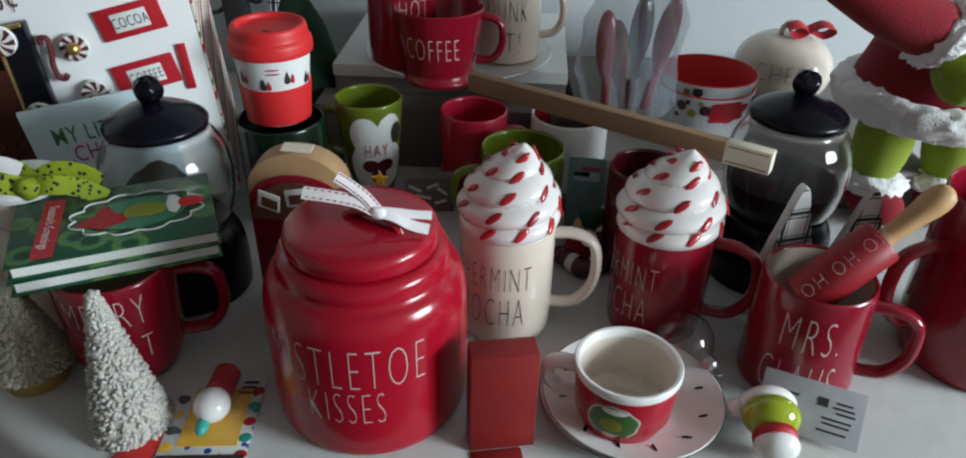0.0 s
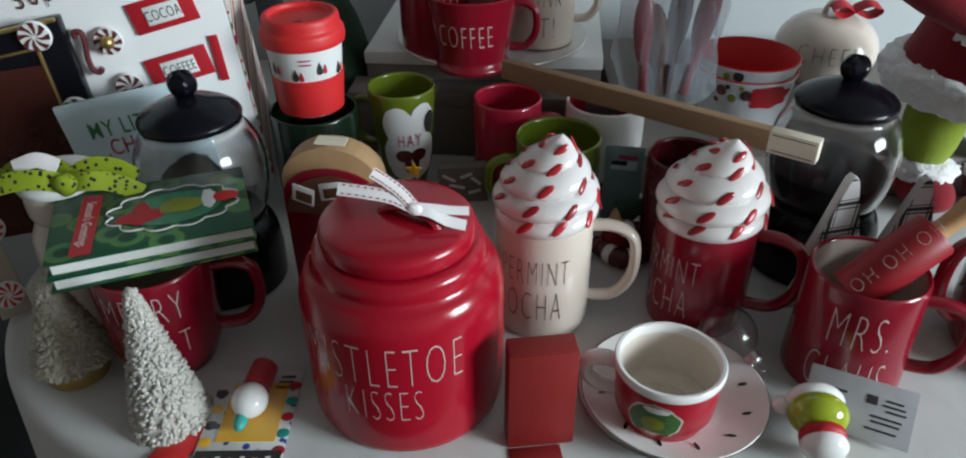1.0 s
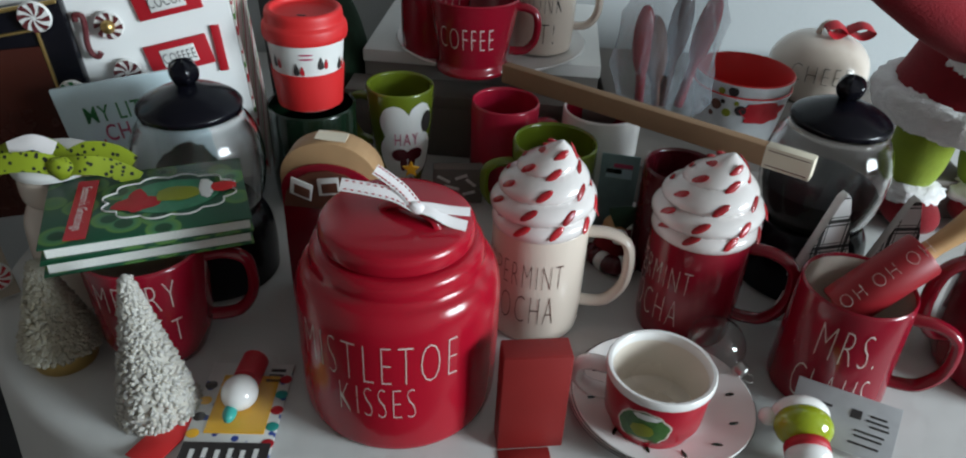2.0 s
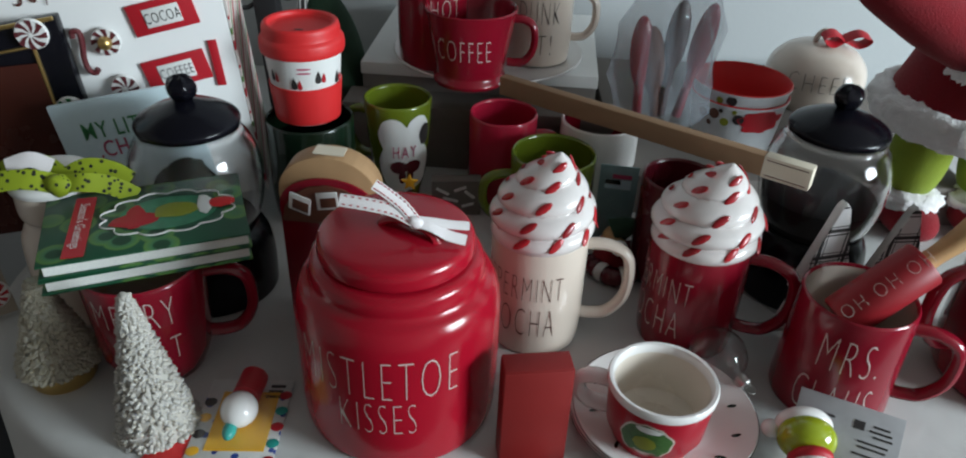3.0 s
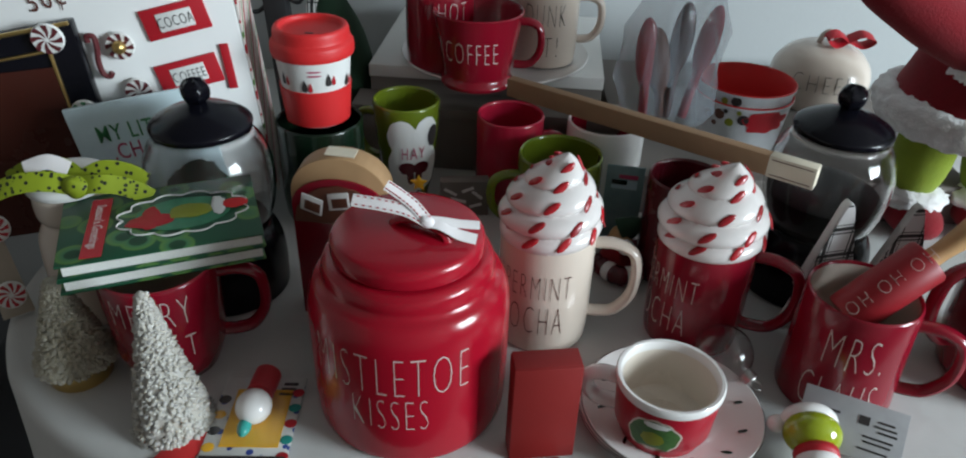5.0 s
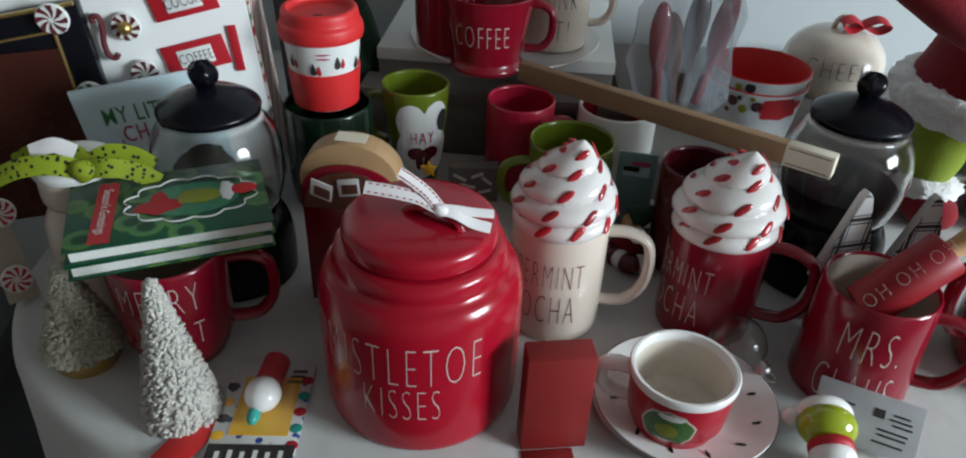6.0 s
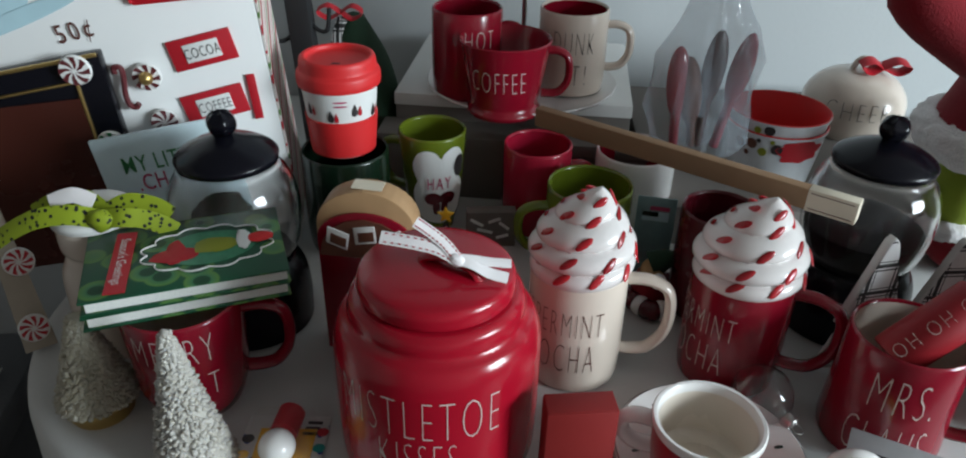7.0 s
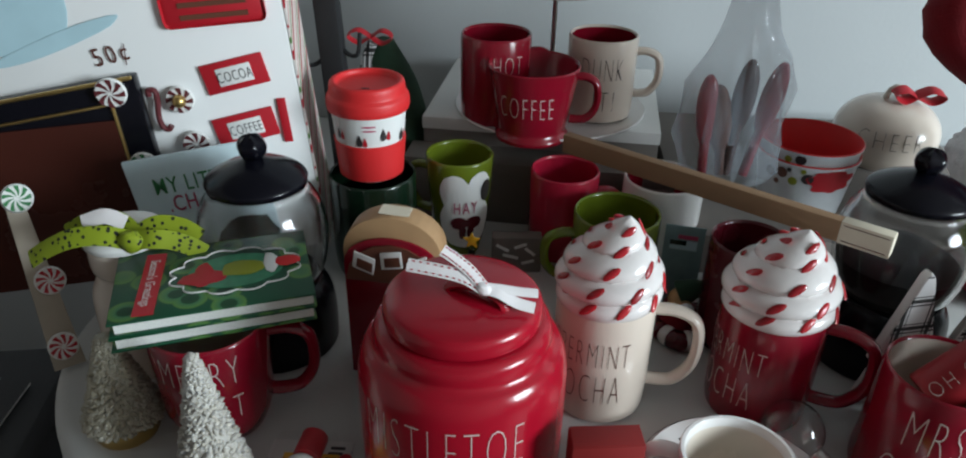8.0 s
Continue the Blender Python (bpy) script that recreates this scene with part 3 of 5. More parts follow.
plates()
CUP_RED = mat("cup_red_glaze", (0.36, 0.008, 0.022), 0.3, coat=0.2, vary=0.1, scale=20)
cup = mug("tea_cup", (0.1595, 0.465, 0.0128), 0.0405, 0.056, CUP_RED, WARM_WHITE, "small white and red cup with a wreath print on saucers", (165, 0.022, 0.018, 0.044), WHITE, 0.80, 1.0, 0.93, size=(1.10, 1.11))
part("rim", lathe([(0.0408, 0.0500), (0.0415, 0.0515), (0.0415, 0.0556), (0.0404, 0.0571), (0.0380, 0.0568), (0.0363, 0.0540), (0.0360, 0.050)]), WHITE, cup, "thick white rim")
shape = on_profile(mug_body(0.0405, 0.056, 0.004, 0.80, 1.0, 0.93)[0][1:7])


def round_patch(w, h, angle, z, radius, proud, seed, lumps=0.15, freq=2.0, point=0.0):
    bm = bmesh.new()
    bmesh.ops.create_circle(bm, cap_ends=True, cap_tris=True, segments=36, radius=1.0)
    bmesh.ops.subdivide_edges(bm, edges=bm.edges[:], cuts=2, use_grid_fill=True)
    for v in bm.verts:
        k = 1 + lumps * noise.noise(v.co * freq + Vector((seed * 3.1, 0, 0)))
        x, y = v.co.x * w / 2 * k * (1 - point * (v.co.y + 1) / 2), v.co.y * h / 2 * k
        r = (radius(z + y) if callable(radius) else radius) + proud
        a = radians(angle) + x / r
        v.co = Vector((r * math.sin(a), -r * math.cos(a), z + y))
    bmesh.ops.recalc_face_normals(bm, faces=bm.faces)
    return bm


part("wreath_edge", round_patch(0.042, 0.037, -24, 0.0270, shape, 0.0004, 1), CREAM, cup)
part("wreath", round_patch(0.039, 0.034, -24, 0.0270, shape, 0.0007, 1), mat("cup_wreath", (0.05, 0.13, 0.03), 0.4, vary=0.6, scale=220), cup, "green wreath print")
part("wreath_heart", round_patch(0.018, 0.014, -24, 0.0255, shape, 0.001, 2), LIME_PRINT, cup)
part("wreath_snow", round_patch(0.020, 0.006, -21, 0.0400, shape, 0.001, 3), PAPER, cup)


def glass_ball():
    ob = thing("glass_bauble", (0.232, 0.547, 0.0285), "clear glass bauble lying beside the saucers", "ornament")
    ob.matrix_world = Matrix.Translation((0.232, 0.547, 0.0285)) @ Vector((0.025, -0.030, -0.010)).to_track_quat("Z", "Y").to_matrix().to_4x4()
    inner = ball(0.0281, 32, 20)
    bmesh.ops.reverse_faces(inner, faces=inner.faces)
    part("bulb", joined(ball(0.0285, 32, 20), inner), GLASS, ob)
    part("cap", lathe([(0, 0.027), (0.0075, 0.027), (0.0085, 0.029), (0.008, 0.036), (0.006, 0.038), (0, 0.038)], 24), STEEL, ob, "silver cap")
    part("loop", sweep([Vector((0.005 * math.cos(a * math.pi / 8), 0, 0.042 + 0.005 * math.sin(a * math.pi / 8))) for a in range(17)], 0.0006, 0.0006, 6), STEEL, ob)


glass_ball()


def red_box():
    ob = thing("red_carton", (0.0545, 0.4365, 0.0), "small matt red cardboard box with a loose bottom flap", "box", rz=8)
    part("carton", moved(block(0.056, 0.022, 0.103, 0.0012), Matrix.Translation((0, 0.011, 0))), CARTON, ob)
    part("tuck_lid", moved(block(0.0545, 0.021, 0.0012, 0.0004), Matrix.Translation((0, 0.0112, 0.1031))), CARTON, ob)
    part("flap", moved(block(0.044, 0.020, 0.001, 0.0003), Matrix.Translation((-0.006, -0.011, 0.0))), CARTON, ob)


CARTON = mat("red_carton_board", (0.22, 0.012, 0.011), 0.55, vary=0.12, scale=30, bump=0.06)
red_box()

# ---- back of the table ----


# Grey-brown board; the shade under the stand is put into this dark colour.
SHADED_BOARD = mat("shaded_grey_board", (0.17, 0.15, 0.135), 0.8, vary=0.12, scale=30, bump=0.1)


def riser(place, sx, sy, sz, rz=0, material=None, label="white cardboard box used as a riser"):
    material = material or PAPER
    ob = thing("riser_box", place, label, "box", rz=rz)
    part("carton", block(sx, sy, sz, 0.002), material, ob)
    part("lid", moved(block(sx + 0.003, sy + 0.003, 0.018, 0.0015), Matrix.Translation((0, 0, sz - 0.014))), PAPER if sz > 0.1 else material, ob)
    return ob


riser((0.000, 1.150, 0), 0.33, 0.28, 0.123, -4, SHADED_BOARD, "cardboard riser box with a white lid, sides grey-brown with shade painted in")
riser((0.400, 1.060, 0), 0.44, 0.42, 0.052, 0, SHADED_BOARD, "low cardboard riser box, grey-brown with shade painted in")
# Added filler box: its dark front stands in for the shade behind the mugs.
riser((-0.005, 0.975, 0), 0.37, 0.055, 0.088, -4, SHADED_BOARD, "low dark filler box added to darken the gap behind the mugs")


def tiered_stand():
    ob = thing("tiered_stand", (0.0026, 1.060, 0.1275), "white two-tier serving stand with steel pole", "serving stand")
    for name, z, r in (("lower_plate", 0.0, 0.134), ("upper_plate", 0.172, 0.090)):
        part(name, lathe([(0, z + 0.004), (r * 0.6, z + 0.0), (r * 0.9, z + 0.004), (r, z + 0.010), (r + 0.001, z + 0.012), (r, z + 0.0135), (r * 0.9, z + 0.008), (r * 0.6, z + 0.005), (0, z + 0.0065)], 64), WHITE, ob)
    part("pole", lathe([(0, 0.005), (0.0035, 0.005), (0.0035, 0.215), (0.006, 0.22), (0.006, 0.23), (0, 0.235)], 20), STEEL, ob, "steel pole")


tiered_stand()
TIER = 0.1345
mug("tall_mug", (-0.0728, 1.014, TIER), 0.047, 0.118, DEEP_RED, DEEP_RED, "tall red ceramic mug with white lettering on the stand", (15, 0.03, 0.03, 0.09), None, 0.95, 1.0, 1.0, (("HOT", 0.026, 24, 0.072, 0.040),), INK_WHITE)
mug("tall_mug", (0.0705, 1.047, TIER), 0.047, 0.113, CREAM, DEEP_RED, "tall cream mug with red lining and dark lettering", (-8, 0.032, 0.034, 0.092), None, 0.95, 1.0, 1.0, (("DUNK", 0.032, -2, 0.060, 0.056), ("IT!", 0.030, 4, 0.018, 0.028)), INK_DARK)


def dripper():
    ob = thing("coffee_dripper", (-0.0204, 0.955, TIER), "red ceramic pour-over coffee dripper with white lettering", "coffee dripper", size=(1.03, 1.12))
    outer = rounded([(0.046, 0.0), (0.047, 0.004), (0.044, 0.009), (0.043, 0.014), (0.046, 0.03), (0.051, 0.055), (0.056, 0.08), (0.0575, 0.085)], 4)
    part("body", lathe([(0, 0.002)] + outer + [(0.056, 0.0865), (0.0535, 0.084), (0.046, 0.05), (0.03, 0.018), (0, 0.014)]), DEEP_RED, ob)
    part("handle", d_handle(0.050, 0.024, 0.074, 0.030, 0.007, 0.005, -6), DEEP_RED, ob)
    part("lettering", round_words("COFFEE", 0.027, on_profile(outer), -9, 0.034, 0.56, -0.028, width=0.070), INK_WHITE, ob)


dripper()
def hay_parts():
    hs = on_profile(mug_body(0.0425, 0.137, 0.004, 0.62, 1.0, 0.80)[0][1:7])
    part("lettering", round_words("HAY", 0.017, hs, 17, 0.070, 0.6, -0.004, proud=0.0026, width=0.030), PINK_PRINT, hay)
    for name, a, z, w, h, m, p in (("white_lobe", -2, 0.099, 0.040, 0.050, PAPER, 0.0010), ("white_lobe", 44, 0.101, 0.036, 0.050, PAPER, 0.0010), ("white_front", 20, 0.058, 0.070, 0.082, PAPER, 0.0013), ("dark_leaf", 58, 0.098, 0.018, 0.030, INK_DARK, 0.0018), ("bow_loop", 6, 0.056, 0.022, 0.018, WINE, 0.0020), ("bow_loop", 34, 0.056, 0.022, 0.018, WINE, 0.0020), ("bow_tail", 12, 0.043, 0.009, 0.022, WINE, 0.0021), ("bow_tail", 28, 0.043, 0.009, 0.022, WINE, 0.0021)):
        part(name, round_patch(w, h, a, z, hs, p, 3, 0.06), m, hay)


hay = mug("hay_mug", (-0.107, 0.881, 0), 0.0425, 0.137, GREEN, GREEN, "lime green mug with white painted front and bow", (160, 0.03, 0.05, 0.11), None, 0.62, 1.0, 0.80, (), None)
hay_parts()
mug("red_mug", (0.0258, 0.890, 0), 0.0435, 0.118, ROSE_RED, ROSE_RED, "rose red ceramic mug behind the lidded mugs", (10, 0.03, 0.03, 0.085), None, 0.92)
mug("green_mug", (0.0847, 0.796, 0), 0.050, 0.112, GREEN, GREEN, "wide lime green ceramic mug", (192, 0.034, 0.030, 0.086), None, 0.9)
mug("red_lined_mug", (0.150, 0.895, 0), 0.050, 0.112, WHITE, DEEP_RED, "white mug with red lining under a cardboard strip", (80, 0.03, 0.025, 0.085), None, 0.9)
mug("wine_mug", (0.215, 0.718, 0), 0.041, 0.130, WINE, WINE, "dark wine red mug below the cardboard strip", None, None, 0.9)
mug("dark_mug", (-0.206, 0.828, 0), 0.052, 0.131, DARK_GREEN, DARK_GREEN, "dark green ceramic mug carrying a travel cup", (-25, 0.034, 0.02, 0.07), None, 0.92)


def travel_cup():
    ob = thing("travel_cup", (-0.206, 0.828, 0.1322), "red and white travel cup with red silicone lid", "travel cup")
    part("cup", lathe([(0, 0.0), (0.034, 0.0), (0.0355, 0.002), (0.044, 0.092), (0, 0.092)]), PAPER, ob, "white cup with small figures")
    part("sleeve", lathe([(0.0345, 0.0005), (0.0375, 0.002), (0.0415, 0.045), (0.0400, 0.0455), (0.036, 0.002)]), CORAL, ob, "red silicone sleeve")
    lid = [(0.042, 0.080)] + rounded([(0.0465, 0.081), (0.0475, 0.086), (0.047, 0.094), (0.045, 0.0975), (0.0435, 0.1), (0.0425, 0.109), (0.040, 0.1125), (0.036, 0.112), (0.033, 0.107), (0.02, 0.106)]) + [(0, 0.106)]
    part("lid", lathe(lid), CORAL, ob, "red silicone lid")
    part("spout", moved(block(0.016, 0.007, 0.004, 0.0015), Matrix.Translation((0.004, -0.026, 0.106))), CORAL, ob)
    part("sip_hole", moved(block(0.009, 0.003, 0.0006, 0.0002), Matrix.Translation((0.004, -0.026, 0.1101))), INK_DARK, ob)
    shape = lambda z: 0.0355 + 0.0085 * (z - 0.002) / 0.09
    for k in range(7):
        a = -80 + k * 38
        part("figure", round_patch(0.010, 0.015, a, 0.054 + 0.006 * (k % 2), shape, 0.0008, k, 0.05, 2.0, 0.85), INK_DARK, ob)
        part("figure", round_patch(0.007, 0.012, a + 9, 0.0525 + 0.006 * (k % 2), shape, 0.0010, k + 9, 0.05, 2.0, 0.85), SIGN_RED, ob)
    for k in range(2):
        part("print_bar", round_patch(0.016, 0.0022, 12, 0.071 - 0.005 * k, shape, 0.0008, k, 0), PINK_PRINT, ob)


travel_cup()


def cardboard_strip():
    a, b = Vector((0.0215, 0.845, 0.1840)), Vector((0.315, 0.640, 0.1850))
    d = b - a
    ob = thing("cardboard_strip", a, "long narrow brown cardboard box with cream end label", "box")
    x = d.normalized()
    y = (Vector((0, 0, 1)).cross(x)).normalized()
    z = x.cross(y)
    m = Matrix((x, y, z)).transposed().to_4x4()
    m.translation = a
    ob.matrix_world = m
    part("carton", moved(block(d.length, 0.013, 0.022, 0.001), Matrix.Translation((d.length / 2, 0, -0.022))), CARDBOARD, ob)
    part("end_label", moved(block(0.046, 0.0138, 0.0228, 0.0006), Matrix.Translation((d.length - 0.0225, 0, -0.0224))), KRAFT_LABEL, ob, "cream paper label")
    for zz in (-0.0035, -0.0195):
        part("print_line", moved(block(0.040, 0.0006, 0.0008, 0), Matrix.Translation((d.length - 0.0225, -0.0071, zz))), INK_BROWN, ob, smooth=False)


cardboard_strip()


def tub():
    ob = thing("snack_tub", (0.339, 0.955, 0.0526), "white printed tub with red lining, two nested", "tub", size=(1.03, 1.03))
    for k in range(2):
        z = 0.016 * k
        part("tub", lathe([(0, z + 0.001), (0.048, z), (0.050, z + 0.002), (0.060, z + 0.074), (0.062, z + 0.075), (0.062, z + 0.078)]), TUB_PRINT, ob, "white tub with dots and ribbon")
        part("lining", lathe([(0.062, z + 0.078), (0.0605, z + 0.0795), (0.059, z + 0.077), (0.049, z + 0.004), (0, z + 0.003)]), CORAL, ob, "red lining")
    shape = lambda z: 0.050 + 0.010 * (z - (0.002 if z < 0.0775 else 0.018)) / 0.072
    for k, (a, z, w) in enumerate(((-44, 0.064, 0.014), (-30, 0.056, 0.011), (-26, 0.085, 0.013), (-60, 0.06, 0.013), (-40, 0.083, 0.009), (-14, 0.062, 0.014), (-50, 0.050, 0.007), (-20, 0.071, 0.006), (-36, 0.070, 0.006))):
        part("dot", round_patch(w, w, a, z, shape, 0.0008, k, 0.0), (BROWN, LIME_PRINT, INK_DARK)[k % 3], ob)
    part("ribbon_print", round_patch(0.06, 0.030, 16, 0.060, shape, 0.0009, 3, 0.3), SIGN_RED, ob)


TUB_PRINT = mat("tub_print", (0.62, 0.64, 0.66), 0.35, vary=0.15, scale=50)
tub()


def cheer_jar():
    ob = thing("round_jar", (0.500, 1.111, 0.0526), "cream round ceramic jar with loop handle and red bow", "jar")
    part("body", lathe([(0, 0.0), (0.045, 0.0)] + rounded([(0.048, 0.003), (0.066, 0.022), (0.073, 0.045), (0.069, 0.068), (0.054, 0.087), (0.035, 0.097), (0.012, 0.101)]) + [(0, 0.101)]), CREAM, ob)
    part("handle", moved(sweep([Vector((0.013 * math.cos(math.pi * i / 10), 0, 0.099 + 0.018 * math.sin(math.pi * i / 10))) for i in range(11)], 0.005, 0.004, 10), Matrix.Identity(4)), CREAM, ob)
    part("lettering", round_words("CHEER", 0.026, on_profile(rounded([(0.048, 0.003), (0.066, 0.022), (0.073, 0.045), (0.069, 0.068), (0.054, 0.087)])), -16, 0.046, 0.7, proud=0.0015), INK_DARK, ob)
    for s in (-1, 1):
        part("bow_loop", moved(sweep(smooth_path([(0, 0, 0), (0.018 * s, -0.006, 0.010), (0.034 * s, -0.010, 0.004), (0.020 * s, -0.008, -0.006), (0, 0, 0)], 6), 0.010, 0.0008, 8, (0, 1, 0.3)), Matrix.Translation((0.022, -0.012, 0.110))), SIGN_RED, ob, "red bow")


cheer_jar()


def display_board():
    ob = thing("display_box", (-0.264, 0.815, 0.034), "white decorated display box with striped side and peppermint trims", "display", rz=13, ry=-4.5, size=(1.05, 1.05))
    W, H, D = 0.40, 0.42, 0.125
    part("box", moved(block(W, D, H, 0.002), Matrix.Translation((-W / 2, D / 2, 0))), BOARD_WHITE, ob)
    part("striped_side", moved(block(0.002, D, H, 0), Matrix.Translation((0.0012, D / 2, 0))), SIDE_STRIPE, ob, "red, green and white striped paper", smooth=False)
    frame_o = part("picture_frame", moved(prism([(-0.40, 0.0), (-0.158, 0.0), (-0.156, 0.229), (-0.40, 0.208)], 0.016, 0.002), Matrix.Translation((0, -0.0165, 0.0))), BLACK, ob, "black frame with gold edge")
    part("frame_edge", moved(block(0.242, 0.004, 0.004, 0.001), Matrix.Translation((-0.278, -0.018, 0.2155)) @ Matrix.Rotation(radians(-5), 4, "Y")), GOLD, frame_o)
    part("frame_edge", moved(block(0.003, 0.004, 0.20, 0.001), Matrix.Translation((-0.184, -0.018, 0.0))), GOLD, frame_o)
    part("frame_edge", moved(block(0.212, 0.004, 0.003, 0.001), Matrix.Translation((-0.290, -0.018, 0.192)) @ Matrix.Rotation(radians(-5), 4, "Y")), GOLD, frame_o)
    part("picture", moved(block(0.212, 0.002, 0.186, 0), Matrix.Translation((-0.292, -0.0185, 0.0))), BROWN_RED, frame_o, "dark brown panel", smooth=False)
    up = lambda x, z, y=-0.003: Matrix.Translation((x, y, z)) @ Matrix.Rotation(radians(90), 4, "X")

    def candy(x, z, r, body, n=8, y=-0.003):
        c = part("peppermint", moved(lathe([(0, 0), (r * 0.9, 0), (r, r * 0.2), (r * 0.9, r * 0.4), (0, r * 0.45)], 32), up(x, z, y)), PAPER, ob, "striped peppermint disc")
        for k in range(n):
            bm = bmesh.new()
            a0, w = 2 * math.pi * k / n, math.pi / n
            pts = [(0.1 * r, a0), (0.5 * r, a0 + 0.25), (0.95 * r, a0 + 0.5), (0.95 * r, a0 + 0.5 + w), (0.5 * r, a0 + 0.25 + w)]
            bm.faces.new([bm.verts.new((q * math.cos(a), q * math.sin(a), r * 0.47)) for q, a in pts])
            part("stripe", moved(bm, up(x, z, y)), body, c, smooth=False)
        return c

    candy(-0.180, 0.216, 0.0155, BROWN_STRIPE, y=-0.018)
    candy(-0.1205, 0.1965, 0.0145, BROWN_STRIPE)
    part("bead", moved(ball(0.007, 14, 10), Matrix.Translation((-0.1205, -0.012, 0.1965))), GOLD, ob)
    candy(-0.116, 0.146, 0.0145, BROWN_STRIPE)
    candy(-0.170, 0.135, 0.0145, GREEN_PRINT, y=-0.018)
    part("candy_cane", moved(sweep(smooth_path([(-0.006, -0.004, 0.018), (-0.005, -0.004, 0.024), (0.001, -0.004, 0.023), (0.001, -0.004, 0.012), (-0.002, -0.004, -0.004), (-0.001, -0.004, -0.016), (0.004, -0.004, -0.020), (0.008, -0.004, -0.016)], 6), 0.003, 0.003, 8), Matrix.Translation((-0.1435, -0.004, 0.186))), BROWN_STRIPE, ob, "brown glitter scroll")
    for text, x, z in (("COCOA", -0.061, 0.216), ("COFFEE", -0.062, 0.157)):
        rot = Matrix.Translation((x, 0, z)) @ Matrix.Rotation(radians(-8), 4, "Y") @ Matrix.Translation((-x, 0, -z))
        s = part("sign", moved(block(0.065, 0.003, 0.032, 0.0006, False), rot @ Matrix.Translation((x, -0.002, z))), SIGN_RED, ob, "red label with white centre")
        part("sign_paper", moved(block(0.036, 0.002, 0.019, 0.0004, False), rot @ Matrix.Translation((x, -0.0035, z))), PAPER, s)
        part("lettering", flat_words(text, 0.011, rot @ up(x, z - 0.0055, -0.0050), 0.6), INK_DARK, s)
    part("ribbon_trim", moved(block(0.009, 0.002, 0.050, 0.0004, False), Matrix.Translation((-0.0205, -0.002, 0.160))), SIGN_RED, ob, "red perforated ribbon")
    part("lettering", flat_words("50¢", 0.018, up(-0.175, 0.240, -0.0022) @ Matrix.Rotation(radians(8), 4, "Z"), 0.8, 0.004, 1.3), INK_BROWN, ob)
    part("red_sign", moved(block(0.100, 0.004, 0.034, 0.006, False), Matrix.Translation((-0.067, -0.0025, 0.285))), SIGN_RED, ob, "red rounded sign")
    for k in range(2):
        part("print_bar", moved(block(0.066, 0.001, 0.005, 0, False), Matrix.Translation((-0.067, -0.005, 0.278 + 0.012 * k))), BROWN, ob, smooth=False)
    part("cup_print", moved(ball(1, 30, 10, (0.055, 0.0008, 0.04), 0.1, 1.5, 3), Matrix.Translation((-0.255, -0.001, 0.295))), PALE_BLUE, ob, "pale blue cup print")
    part("saucer_print", moved(ball(1, 30, 10, (0.070, 0.0008, 0.008), 0.1, 1.5, 3), Matrix.Translation((-0.222, -0.002, 0.266)) @ Matrix.Rotation(radians(-16), 4, "Y")), PALE_BLUE, ob)
    return ob


BOARD_WHITE = mat("white_board", (0.78, 0.78, 0.77), 0.55, vary=0.03, scale=9)
BROWN_STRIPE = mat("brown_candy_stripe", (0.11, 0.022, 0.026), 0.35, vary=0.3, scale=300)
SIDE_STRIPE = bands("striped_paper", [((0.72, 0.66, 0.62), 0.22), ((0.40, 0.02, 0.03), 0.18), ((0.72, 0.66, 0.62), 0.14), ((0.10, 0.22, 0.05), 0.12), ((0.72, 0.66, 0.62), 0.18), ((0.40, 0.02, 0.03), 0.06), ((0.72, 0.66, 0.62), 0.10)], 0.045, "Z", 0.6)
SIDE_STRIPE.node_tree.nodes["Mapping"].inputs["Rotation"].default_value = (radians(-32), 0, 0)
display_board()


def pouch():
    ob = thing("gift_pouch", (-0.340, 0.755, 0), "pale blue printed gift pouch leaning on the display box", "pouch", rz=17, ry=-7, size=(1.14, 1.36))
    part("card", moved(block(0.125, 0.005, 0.140, 0.0015), Matrix.Translation((-0.02, 0, 0))), POUCH, ob)
    for k, (t, x, z, m) in enumerate((("MY LITTLE", -0.022, 0.108, GREEN_PRINT), (".CH", -0.040, 0.091, PINK_PRINT))):
        part("lettering", flat_words(t, 0.014, Matrix.Translation((x, -0.0032, z)) @ Matrix.Rotation(radians(90), 4, "X"), 0.8, 0.006, 1.1), m, ob)
    part("tree_print", moved(ball(1, 20, 8, (0.03, 0.0008, 0.02), 0.3, 3, 2), Matrix.Translation((0.01, -0.0025, 0.055))), DARK_GREEN, ob)


POUCH = mat("pale_pouch", (0.56, 0.68, 0.72), 0.3, vary=0.12, scale=25)
pouch()


